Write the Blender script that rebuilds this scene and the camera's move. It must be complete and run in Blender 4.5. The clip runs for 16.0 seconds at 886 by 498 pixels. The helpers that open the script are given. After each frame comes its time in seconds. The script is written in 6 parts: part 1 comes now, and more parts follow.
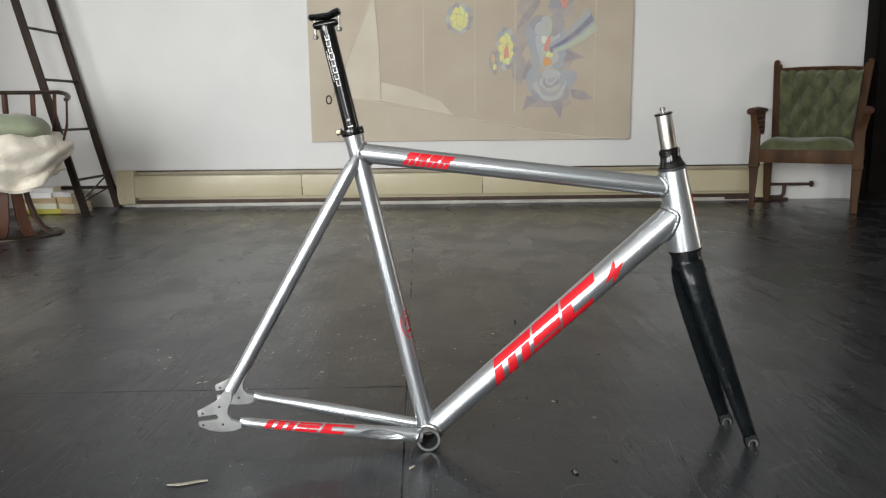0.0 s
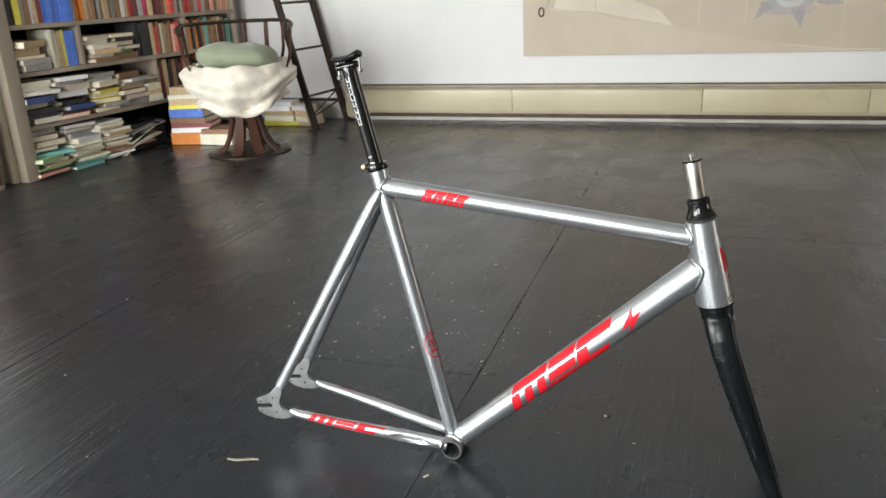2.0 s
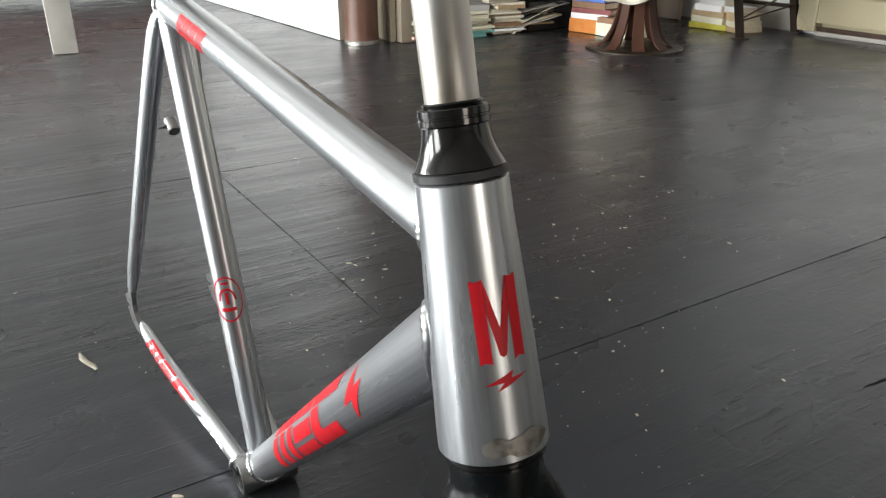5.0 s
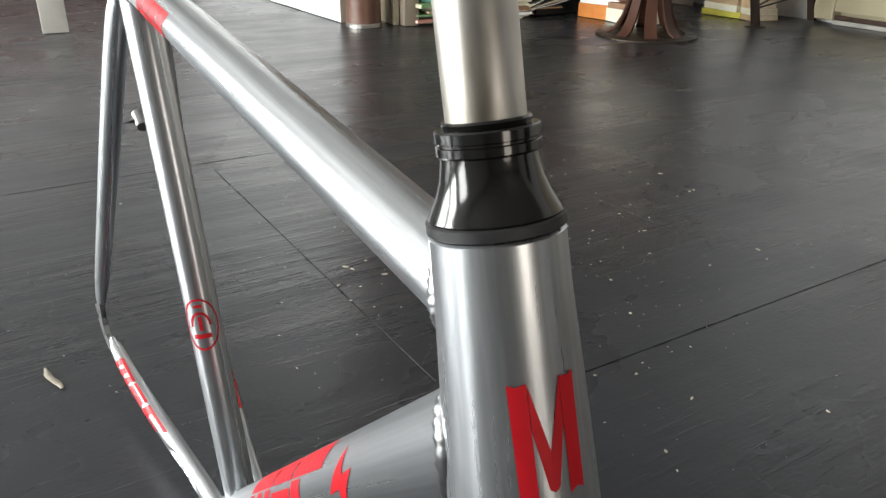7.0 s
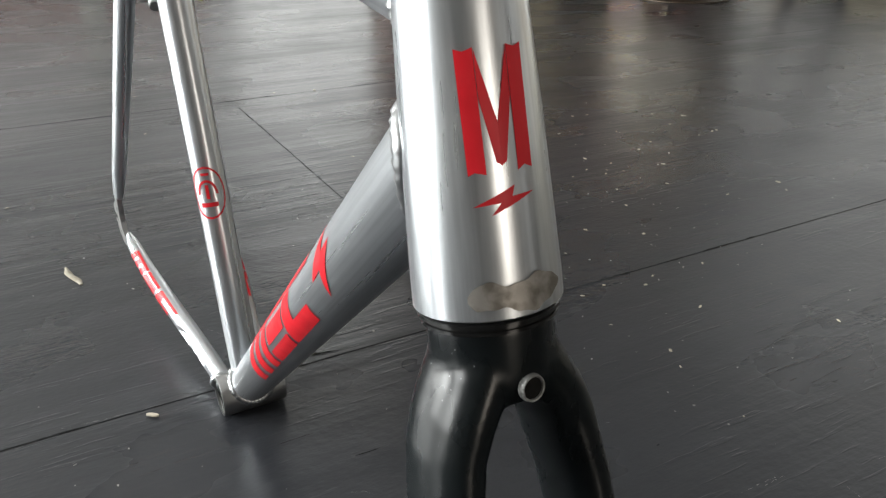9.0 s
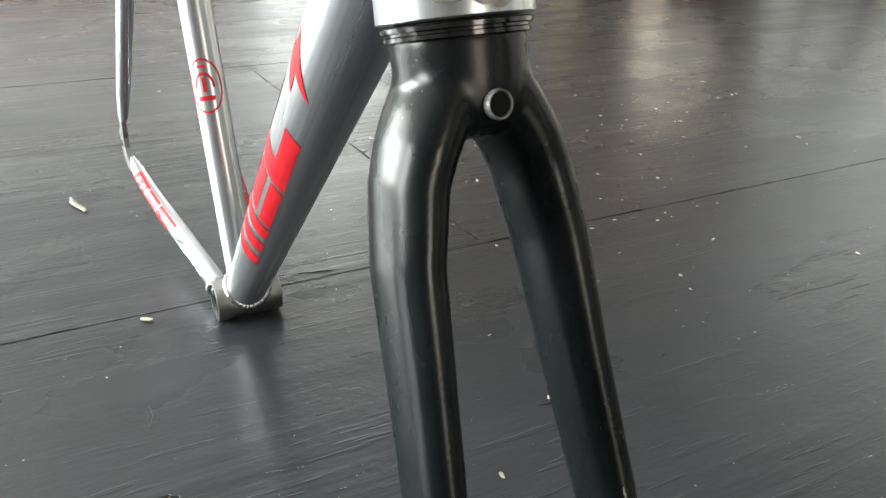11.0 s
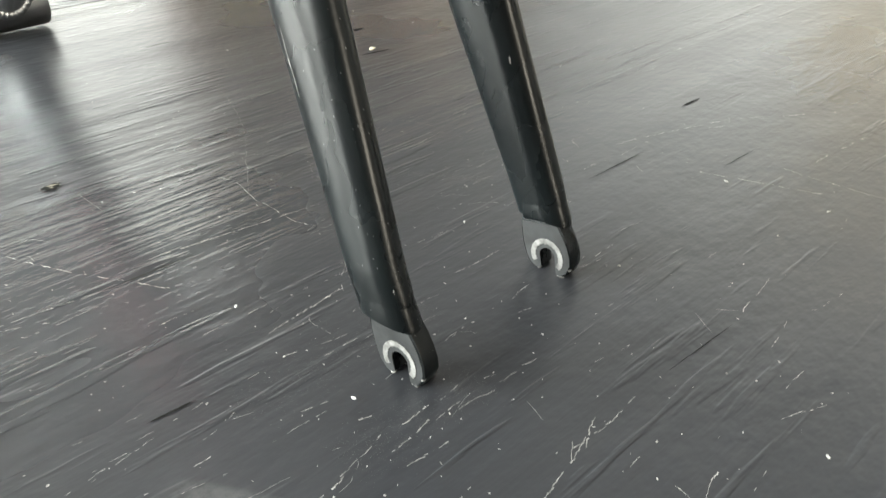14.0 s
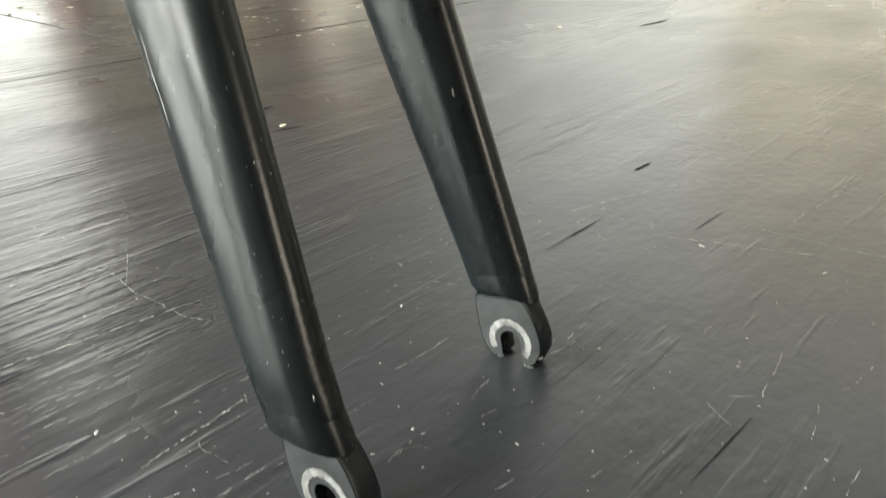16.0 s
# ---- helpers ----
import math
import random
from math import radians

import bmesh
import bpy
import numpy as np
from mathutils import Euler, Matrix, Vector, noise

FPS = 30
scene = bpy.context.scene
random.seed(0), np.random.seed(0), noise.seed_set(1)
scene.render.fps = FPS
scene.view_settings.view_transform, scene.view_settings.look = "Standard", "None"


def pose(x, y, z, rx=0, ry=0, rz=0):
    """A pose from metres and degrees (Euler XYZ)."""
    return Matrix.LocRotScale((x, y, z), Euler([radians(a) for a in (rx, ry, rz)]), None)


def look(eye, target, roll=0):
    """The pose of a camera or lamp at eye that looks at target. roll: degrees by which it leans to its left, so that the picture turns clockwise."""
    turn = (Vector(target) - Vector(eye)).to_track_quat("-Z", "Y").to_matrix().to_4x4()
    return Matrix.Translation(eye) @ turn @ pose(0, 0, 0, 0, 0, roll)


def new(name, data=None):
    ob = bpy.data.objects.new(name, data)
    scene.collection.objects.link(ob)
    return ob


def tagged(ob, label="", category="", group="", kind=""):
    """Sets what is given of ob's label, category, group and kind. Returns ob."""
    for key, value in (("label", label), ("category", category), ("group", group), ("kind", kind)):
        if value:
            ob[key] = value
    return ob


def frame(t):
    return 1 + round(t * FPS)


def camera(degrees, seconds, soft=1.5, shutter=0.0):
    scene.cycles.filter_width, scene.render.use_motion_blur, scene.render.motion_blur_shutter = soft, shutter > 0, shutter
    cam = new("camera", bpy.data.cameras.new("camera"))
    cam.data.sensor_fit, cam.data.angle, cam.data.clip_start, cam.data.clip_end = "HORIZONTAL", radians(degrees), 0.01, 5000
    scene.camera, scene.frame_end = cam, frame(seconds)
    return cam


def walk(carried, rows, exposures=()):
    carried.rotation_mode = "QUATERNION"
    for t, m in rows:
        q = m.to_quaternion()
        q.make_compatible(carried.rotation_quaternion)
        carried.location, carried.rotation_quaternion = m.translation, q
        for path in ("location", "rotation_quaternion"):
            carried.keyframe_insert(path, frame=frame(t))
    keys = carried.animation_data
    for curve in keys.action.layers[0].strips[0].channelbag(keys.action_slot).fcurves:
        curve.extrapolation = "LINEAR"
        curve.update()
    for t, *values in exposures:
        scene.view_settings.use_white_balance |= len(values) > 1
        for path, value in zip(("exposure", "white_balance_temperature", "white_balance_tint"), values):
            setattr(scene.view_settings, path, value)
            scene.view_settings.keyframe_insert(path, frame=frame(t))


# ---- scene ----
cam = camera(59.4, 16.0, 1.3, 0.15)
PATH = [
    (0, (0.069, -0.024, 0.63), (-0.022, 1.943, 0.279), -0.5),
    (0.5, (0.059, -0.062, 0.707), (-0.043, 1.9, 0.333), -0.9),
    (1, (0.041, -0.076, 0.793), (-0.062, 1.876, 0.37), -1.1),
    (1.5, (0.21, -0.029, 0.815), (-0.134, 1.876, 0.316), -2.8),
    (2, (0.513, 0.108, 0.908), (-0.24, 1.845, 0.263), -2.7),
    (2.5, (0.686, 0.359, 0.877), (-0.27, 1.855, -0.043), -4.4),
    (3, (0.795, 0.62, 0.897), (-0.442, 1.879, -0.044), -2.8),
    (3.5, (0.821, 0.826, 0.834), (-0.536, 2.006, -0.04), -2.4),
    (4, (0.768, 0.986, 0.722), (-0.667, 2.09, -0.127), -1.3),
    (4.5, (0.757, 1.148, 0.662), (-0.822, 2.056, -0.166), -1.5),
    (4.7, (0.762, 1.19, 0.653), (-0.865, 2.037, -0.143), -0.5),
    (6.8, (0.636, 1.267, 0.638), (-0.988, 2.099, -0.181), 0.4),
    (7, (0.636, 1.269, 0.63), (-0.979, 2.102, -0.204), 0.5),
    (7.5, (0.649, 1.271, 0.601), (-0.947, 2.106, -0.267), 0.4),
    (8, (0.67, 1.268, 0.579), (-0.925, 2.088, -0.305), 0.3),
    (8.2, (0.677, 1.265, 0.571), (-0.922, 2.076, -0.316), 0.3),
    (10.5, (0.726, 1.289, 0.45), (-0.96, 1.96, -0.391), 0.8),
    (11, (0.734, 1.282, 0.423), (-0.934, 1.989, -0.423), 0.5),
    (11.5, (0.733, 1.272, 0.4), (-0.886, 2.011, -0.512), -0.4),
    (12, (0.759, 1.253, 0.351), (-0.831, 2.057, -0.556), -0.5),
    (12.5, (0.778, 1.244, 0.309), (-0.772, 2.108, -0.615), -0.7),
    (13, (0.798, 1.247, 0.283), (-0.693, 2.156, -0.691), -0.9),
    (13.5, (0.801, 1.242, 0.26), (-0.629, 2.187, -0.77), -0.6),
    (14, (0.782, 1.231, 0.219), (-0.52, 2.296, -0.864), -0.3),
    (14.5, (0.749, 1.239, 0.139), (-0.411, 2.464, -0.935), -0.5),
    (15, (0.746, 1.247, 0.124), (-0.4, 2.529, -0.896), 0.2),
    (15.5, (0.743, 1.258, 0.123), (-0.455, 2.555, -0.816), -0.1),
    (16, (0.728, 1.27, 0.169), (-0.534, 2.568, -0.679), -0.0),
]
# seconds, stops, white balance: the film's own automatic exposure
EXPOSURES = [(0, -0.24, 6550, 10), (1.0, -0.10, 6550, 10), (2.0, 0.12, 6550, 10), (2.5, 0.60, 6550, 10), (3.0, 0.56, 6550, 10), (3.5, 0.46, 6550, 10), (4.5, 0.36, 6550, 10), (7.5, 0.32, 6550, 10), (8.2, 0.34, 6550, 10), (10.5, 1.02, 6550, 7), (12.0, 1.40, 6550, 6), (13.0, 1.55, 6550, 6), (14.0, 1.76, 6700, 5), (15.0, 1.78, 6850, 5), (16.0, 1.50, 6850, 5)]
walk(cam, [(t, look(eye, target, roll)) for t, eye, target, roll in PATH], EXPOSURES)

# ---- world, lights, exposure ----
world = bpy.data.worlds.new("daylight")
scene.world = world
world.use_nodes = True
_wn = world.node_tree.nodes
_sky = _wn.new("ShaderNodeTexSky")
_sky.sky_type = "NISHITA"
_sky.sun_disc = False
_sky.sun_elevation, _sky.sun_rotation = radians(38), radians(200)
world.node_tree.links.new(_sky.outputs[0], _wn["Background"].inputs[0])
_wn["Background"].inputs[1].default_value = 0.05


def window_light(x, y, z, w, h, power, rz, colour=(0.975, 1.0, 0.99)):
    """Soft daylight standing in a window opening."""
    lamp = bpy.data.lights.new("window_daylight", "AREA")
    lamp.shape, lamp.size, lamp.size_y, lamp.energy = "RECTANGLE", w, h, power
    lamp.color = colour
    ob = new("window_daylight", lamp)
    ob.matrix_world = pose(x, y, z, 90, 0, rz)
    return ob


SOUTH, EAST = -2.9, 6.6
WINDOWS = [(-5.6, 1.5, 90), (-3.95, 1.4, 190), (-2.1, 1.3, 190), (-0.1, 1.3, 115)]
EAST_WINDOW = (2.5, 1.7, 48)
SILL, HEAD = 0.35, 2.15
for _x, _w, _p in WINDOWS:
    window_light(_x, SOUTH + 0.06, (SILL + HEAD) / 2, _w - 0.1, HEAD - SILL - 0.1, _p, 0)
window_light(EAST - 0.06, EAST_WINDOW[0], (SILL + HEAD) / 2, EAST_WINDOW[1] - 0.1, HEAD - SILL - 0.1, EAST_WINDOW[2], 90, (1.0, 0.90, 0.78))


# ---- materials ----
def mat(name, c1, c2=None, rough=0.5, metal=0.0, scale=8.0, stretch=(1, 1, 1), detail=6, bump=0.0, bscale=None,
        rvar=0.0, coat=0.0, sheen=0.0, spec=None, island=0.0, obj_random=0.0, lo=0.35, hi=0.65, bdist=0.002, aniso=0.0):
    m = bpy.data.materials.new(name)
    m.use_nodes = True
    nt = m.node_tree
    n, l = nt.nodes, nt.links
    b = n["Principled BSDF"]
    c2 = c2 or tuple(c * 0.8 for c in c1)
    tc = n.new("ShaderNodeTexCoord")
    mp = n.new("ShaderNodeMapping")
    mp.inputs["Scale"].default_value = stretch
    l.new(tc.outputs["Object"], mp.inputs[0])
    no = n.new("ShaderNodeTexNoise")
    no.inputs["Scale"].default_value, no.inputs["Detail"].default_value = scale, detail
    l.new(mp.outputs[0], no.inputs["Vector"])
    ra = n.new("ShaderNodeValToRGB")
    ra.color_ramp.elements[0].position, ra.color_ramp.elements[1].position = lo, hi
    ra.color_ramp.elements[0].color, ra.color_ramp.elements[1].color = (*c1, 1), (*c2, 1)
    l.new(no.outputs[0], ra.inputs[0])
    col = ra.outputs[0]
    if island or obj_random:
        src = n.new("ShaderNodeNewGeometry").outputs["Random Per Island"] if island else n.new("ShaderNodeObjectInfo").outputs["Random"]
        amount = island or obj_random
        mr = n.new("ShaderNodeMapRange")
        mr.inputs[3].default_value, mr.inputs[4].default_value = 1 - amount, 1 + amount
        l.new(src, mr.inputs[0])
        hs = n.new("ShaderNodeHueSaturation")
        l.new(mr.outputs[0], hs.inputs["Value"])
        l.new(col, hs.inputs["Color"])
        col = hs.outputs[0]
    l.new(col, b.inputs["Base Color"])
    b.inputs["Roughness"].default_value, b.inputs["Metallic"].default_value = rough, metal
    if rvar:
        n2 = n.new("ShaderNodeTexNoise")
        n2.inputs["Scale"].default_value, n2.inputs["Detail"].default_value = scale * 2.3, 5
        l.new(mp.outputs[0], n2.inputs["Vector"])
        mr = n.new("ShaderNodeMapRange")
        mr.inputs[1].default_value, mr.inputs[2].default_value = 0.3, 0.7
        mr.inputs[3].default_value, mr.inputs[4].default_value = max(0.03, rough - rvar), rough + rvar
        l.new(n2.outputs[0], mr.inputs[0])
        l.new(mr.outputs[0], b.inputs["Roughness"])
    if bump:
        n3 = n.new("ShaderNodeTexNoise")
        n3.inputs["Scale"].default_value, n3.inputs["Detail"].default_value = bscale or scale * 3, 6
        l.new(mp.outputs[0], n3.inputs["Vector"])
        bu = n.new("ShaderNodeBump")
        bu.inputs["Strength"].default_value, bu.inputs["Distance"].default_value = bump, bdist
        l.new(n3.outputs[0], bu.inputs["Height"])
        l.new(bu.outputs[0], b.inputs["Normal"])
    b.inputs["Coat Weight"].default_value = coat
    b.inputs["Sheen Weight"].default_value = sheen
    b.inputs["Anisotropic"].default_value = aniso
    if spec is not None:
        b.inputs["Specular IOR Level"].default_value = spec
    return m


def brushed(name, axis, rough=0.29, aniso=0.22):
    """Aluminium brushed along axis (in the frameset's space), which spreads its highlights round the tube."""
    m = mat(name, (0.580, 0.603, 0.626), (0.435, 0.455, 0.475), rough, 0.85, 9, detail=2, aniso=aniso)
    n, l = m.node_tree.nodes, m.node_tree.links
    b = n["Principled BSDF"]
    v = Matrix.Rotation(radians(4.52), 3, "Z") @ Vector(axis).normalized()
    c = n.new("ShaderNodeCombineXYZ")
    for i in range(3):
        c.inputs[i].default_value = v[i]
    l.new(c.outputs[0], b.inputs["Tangent"])
    b.inputs["Anisotropic Rotation"].default_value = 0.0
    # fine lengthwise brush lines
    tc = n.new("ShaderNodeTexCoord")
    al = n.new("ShaderNodeVectorMath")
    al.operation = "DOT_PRODUCT"
    al.inputs[1].default_value = Vector(axis).normalized()
    l.new(tc.outputs["Object"], al.inputs[0])
    sc = n.new("ShaderNodeVectorMath")
    sc.operation = "SCALE"
    sc.inputs[0].default_value = Vector(axis).normalized()
    k = n.new("ShaderNodeMath")
    k.operation = "MULTIPLY"
    k.inputs[1].default_value = -0.985
    l.new(al.outputs["Value"], k.inputs[0])
    l.new(k.outputs[0], sc.inputs["Scale"])
    ad = n.new("ShaderNodeVectorMath")
    l.new(tc.outputs["Object"], ad.inputs[0])
    l.new(sc.outputs[0], ad.inputs[1])
    no = n.new("ShaderNodeTexNoise")
    no.inputs["Scale"].default_value, no.inputs["Detail"].default_value = 230, 4
    l.new(ad.outputs[0], no.inputs["Vector"])
    l.new(no.outputs[0], n["Color Ramp"].inputs[0])
    mr = n.new("ShaderNodeMapRange")
    mr.inputs[1].default_value, mr.inputs[2].default_value, mr.inputs[3].default_value, mr.inputs[4].default_value = 0.3, 0.7, rough - 0.025, rough + 0.025
    l.new(no.outputs[0], mr.inputs[0])
    l.new(mr.outputs[0], b.inputs["Roughness"])
    return m


ALU_RAW = mat("raw_aluminium", (0.38, 0.38, 0.38), (0.29, 0.29, 0.29), 0.36, 1.0, 40, rvar=0.05, bump=0.03, bscale=500, bdist=0.0003)
STEEL = mat("turned_steel", (0.44, 0.43, 0.41), (0.25, 0.225, 0.18), 0.42, 1.0, 45, (1, 1, 0.35), rvar=0.08, lo=0.4, hi=0.75)
WELD = mat("weld_metal", (0.48, 0.49, 0.50), (0.37, 0.38, 0.39), 0.36, 1.0, 90, rvar=0.08, bump=0.25, bscale=350, bdist=0.0008)
THREAD = mat("dark_thread", (0.10, 0.10, 0.10), (0.05, 0.05, 0.05), 0.45, 0.9, 60)
END_GREY = mat("satin_grey_fork_end", (0.027, 0.029, 0.031), (0.014, 0.015, 0.016), 0.42, 0.0, 120, rvar=0.08, bump=0.1, bscale=700, bdist=0.0003)
BRIGHT = mat("bare_worn_metal", (0.32, 0.32, 0.315), (0.13, 0.13, 0.126), 0.5, 0.6, 260, rvar=0.1, bump=0.3, bscale=900, bdist=0.0004)
RED = mat("red_vinyl", (0.62, 0.012, 0.022), (0.55, 0.010, 0.018), 0.45, 0.0, 60, rvar=0.06, spec=0.3)
BLACK_ANO = mat("black_anodised", (0.006, 0.006, 0.006), (0.008, 0.008, 0.008), 0.14, 0.0, 60, spec=0.5)
RUBBER_AND_SHADE = mat("black_rubber_and_shade", (0.018, 0.018, 0.02), (0.03, 0.03, 0.032), 0.5, 0.0, 80, rvar=0.1)
BRASS = mat("brass_bolt", (0.55, 0.42, 0.22), (0.45, 0.35, 0.2), 0.3, 1.0, 80)
WHITE_INK = mat("white_print", (0.75, 0.75, 0.74), (0.66, 0.66, 0.65), 0.45, 0.0, 200)


def fork_material():
    m = mat("satin_black_carbon", (0.0036, 0.0048, 0.0055), (0.0064, 0.0086, 0.0095), 0.28, 0.0, 22, (1, 1, 0.5), spec=0.25, coat=0.0, rvar=0.05)
    m.node_tree.nodes["Principled BSDF"].inputs["Coat Roughness"].default_value = 0.24
    n, l = m.node_tree.nodes, m.node_tree.links
    b = n["Principled BSDF"]
    tc = n.new("ShaderNodeTexCoord")
    vo = n.new("ShaderNodeTexVoronoi")
    vo.inputs["Scale"].default_value = 380
    mp = n.new("ShaderNodeMapping")
    mp.inputs["Scale"].default_value = (1, 1, 0.55)
    l.new(tc.outputs["Object"], mp.inputs[0])
    l.new(mp.outputs[0], vo.inputs["Vector"])
    big = n.new("ShaderNodeTexNoise")
    big.inputs["Scale"].default_value = 14
    l.new(tc.outputs["Object"], big.inputs["Vector"])
    lim = n.new("ShaderNodeMapRange")
    lim.inputs[1].default_value, lim.inputs[2].default_value = 0.42, 0.75
    lim.inputs[3].default_value, lim.inputs[4].default_value = 0.0, 0.11
    l.new(big.outputs[0], lim.inputs[0])
    lt = n.new("ShaderNodeMath")
    lt.operation = "LESS_THAN"
    l.new(vo.outputs["Distance"], lt.inputs[0])
    l.new(lim.outputs[0], lt.inputs[1])
    mx = n.new("ShaderNodeMix")
    mx.data_type = "RGBA"
    mx.inputs["B"].default_value = (0.32, 0.33, 0.33, 1)
    old = b.inputs["Base Color"].links[0].from_socket
    l.new(old, mx.inputs["A"])
    fac = n.new("ShaderNodeMath")
    fac.operation = "MULTIPLY"
    fac.inputs[1].default_value = 0.65
    l.new(lt.outputs[0], fac.inputs[0])
    l.new(fac.outputs[0], mx.inputs["Factor"])
    l.new(mx.outputs["Result"], b.inputs["Base Color"])
    return m


FORK = fork_material()

SHEET_TURN = radians(4.3)  # the plywood sheets lie slightly askew to the walls


def floor_material():
    m = bpy.data.materials.new("dark_grey_painted_plywood")
    m.use_nodes = True
    n, l = m.node_tree.nodes, m.node_tree.links
    b = n["Principled BSDF"]
    geo = n.new("ShaderNodeNewGeometry")
    mp = n.new("ShaderNodeMapping")
    mp.inputs["Rotation"].default_value = (0, 0, -SHEET_TURN)
    l.new(geo.outputs["Position"], mp.inputs[0])

    def noise(scale, stretch, detail=5, rough=0.55):
        q = n.new("ShaderNodeMapping")
        q.inputs["Scale"].default_value = stretch
        l.new(mp.outputs[0], q.inputs[0])
        t = n.new("ShaderNodeTexNoise")
        t.inputs["Scale"].default_value, t.inputs["Detail"].default_value, t.inputs["Roughness"].default_value = scale, detail, rough
        l.new(q.outputs[0], t.inputs["Vector"])
        return t.outputs[0]

    def ramp(src, a, c, va=0.0, vc=1.0):
        r = n.new("ShaderNodeMapRange")
        r.interpolation_type = "SMOOTHSTEP"
        r.inputs[1].default_value, r.inputs[2].default_value, r.inputs[3].default_value, r.inputs[4].default_value = a, c, va, vc
        l.new(src, r.inputs[0])
        return r.outputs[0]

    def math(op, a, c):
        k = n.new("ShaderNodeMath")
        k.operation = op
        k.inputs[2].default_value = 0.35  # how softly SMOOTH_MAX blends
        for i, v in enumerate((a, c)):
            if isinstance(v, (int, float)):
                k.inputs[i].default_value = v
            else:
                l.new(v, k.inputs[i])
        return k.outputs[0]

    def mix(fac, a, c):
        k = n.new("ShaderNodeMix")
        k.data_type = "RGBA"
        l.new(fac, k.inputs["Factor"])
        for key, v in (("A", a), ("B", c)):
            if isinstance(v, tuple):
                k.inputs[key].default_value = (*v, 1)
            else:
                l.new(v, k.inputs[key])
        return k.outputs["Result"]

    grain = noise(1.0, (40, 3.8, 1), 5)
    broad = noise(1.0, (11, 0.9, 1), 2)
    fine = noise(1.0, (240, 9, 1), 4)
    patch = noise(0.9, (1, 0.7, 1), 3, 0.4)
    col = mix(ramp(patch, 0.25, 0.75), (0.0240, 0.0258, 0.0305), (0.0320, 0.0342, 0.0395))
    # worn streaks along the grain, only in patches
    zone = ramp(noise(1.6, (1, 0.7, 1), 3), 0.42, 0.70)
    worn = math("MULTIPLY", ramp(fine, 0.57, 0.72), zone)
    col = mix(math("MULTIPLY", worn, 0.40), col, (0.07, 0.069, 0.067))
    # small pale specks
    vo = n.new("ShaderNodeTexVoronoi")
    vo.inputs["Scale"].default_value = 38
    l.new(mp.outputs[0], vo.inputs["Vector"])
    gate = ramp(noise(3.1, (1, 1, 1), 3), 0.48, 0.75, 0.0, 0.075)
    speck = math("LESS_THAN", vo.outputs["Distance"], gate)
    col = mix(math("MULTIPLY", speck, 0.6), col, (0.34, 0.33, 0.31))
    # two broad pale scuffs rubbed in wide arcs: centre, radius, half width, middle, reach
    for cx, cy, rad, half, mx_, my_, reach, much in ((0.787, 1.024, 0.325, 0.0055, 0.634, 1.309, 0.072, 0.50), (0.448, 1.384, 0.105, 0.0045, 0.360, 1.440, 0.055, 0.30)):
        gone = []
        for px_, py_ in ((cx, cy), (mx_, my_)):
            k = n.new("ShaderNodeVectorMath")
            k.operation = "DISTANCE"
            l.new(geo.outputs["Position"], k.inputs[0])
            k.inputs[1].default_value = (px_, py_, 0)
            gone.append(k.outputs["Value"])
        off = math("ABSOLUTE", math("SUBTRACT", gone[0], rad), 0)
        rub = math("MULTIPLY", ramp(off, half * 0.5, half * 1.3, 1, 0), ramp(gone[1], reach * 0.75, reach, 1, 0))
        rub = math("MULTIPLY", rub, ramp(noise(120, (1, 1, 1), 4, 0.7), 0.38, 0.62, 0.25, 1))
        col = mix(math("MULTIPLY", rub, much), col, (0.105, 0.107, 0.108))
    l.new(col, b.inputs["Base Color"])
    scuff = noise(1.0, (5, 3, 1), 4, 0.5)
    l.new(math("ADD", ramp(patch, 0.25, 0.75, 0.22, 0.29), ramp(scuff, 0.35, 0.80, 0.0, 0.12)), b.inputs["Roughness"])
    # raised plywood grain: strong in some bands of the veneer, faint in others; a few open checks
    band = ramp(noise(1.0, (4.5, 1.1, 1), 2), 0.40, 0.66, 0.10, 1.3)
    away = n.new("ShaderNodeVectorMath")
    away.operation = "DISTANCE"
    l.new(geo.outputs["Position"], away.inputs[0])
    away.inputs[1].default_value = (0.36, 1.30, 0)  # the grain stands up most where the paint is worn
    band = math("SMOOTH_MAX", band, ramp(away.outputs["Value"], 0.10, 0.32, 1.0, 0.0))
    h = math("ADD", math("MULTIPLY", math("MULTIPLY", grain, band), 0.85), math("MULTIPLY", fine, 0.025))
    h = math("ADD", h, math("MULTIPLY", broad, 1.2))
    h = math("ADD", h, math("MULTIPLY", noise(6, (1, 1, 1), 2), 0.8))
    h = math("ADD", h, math("MULTIPLY", noise(60, (1, 0.6, 1), 3), 0.20))
    h = math("ADD", h, math("MULTIPLY", noise(170, (1, 0.5, 1), 2), 0.14))
    # thin raised fibres
    fibre = ramp(noise(1.0, (85, 8.0, 1), 3), 0.57, 0.66)
    h = math("ADD", h, math("MULTIPLY", math("MULTIPLY", fibre, band), 0.22))
    check = math("MULTIPLY", ramp(noise(1.0, (34, 2.6, 1), 3), 0.24, 0.29, -0.8, 0.0), band)
    h = math("ADD", h, check)
    bu = n.new("ShaderNodeBump")
    bu.inputs["Strength"].default_value, bu.inputs["Distance"].default_value = 0.9, 0.0030
    l.new(h, bu.inputs["Height"])
    l.new(bu.outputs[0], b.inputs["Normal"])
    b.inputs["Specular IOR Level"].default_value = 0.28
    b.inputs["Coat Weight"].default_value, b.inputs["Coat Roughness"].default_value = 0.18, 0.26  # worn enamel gloss over the paint
    return m


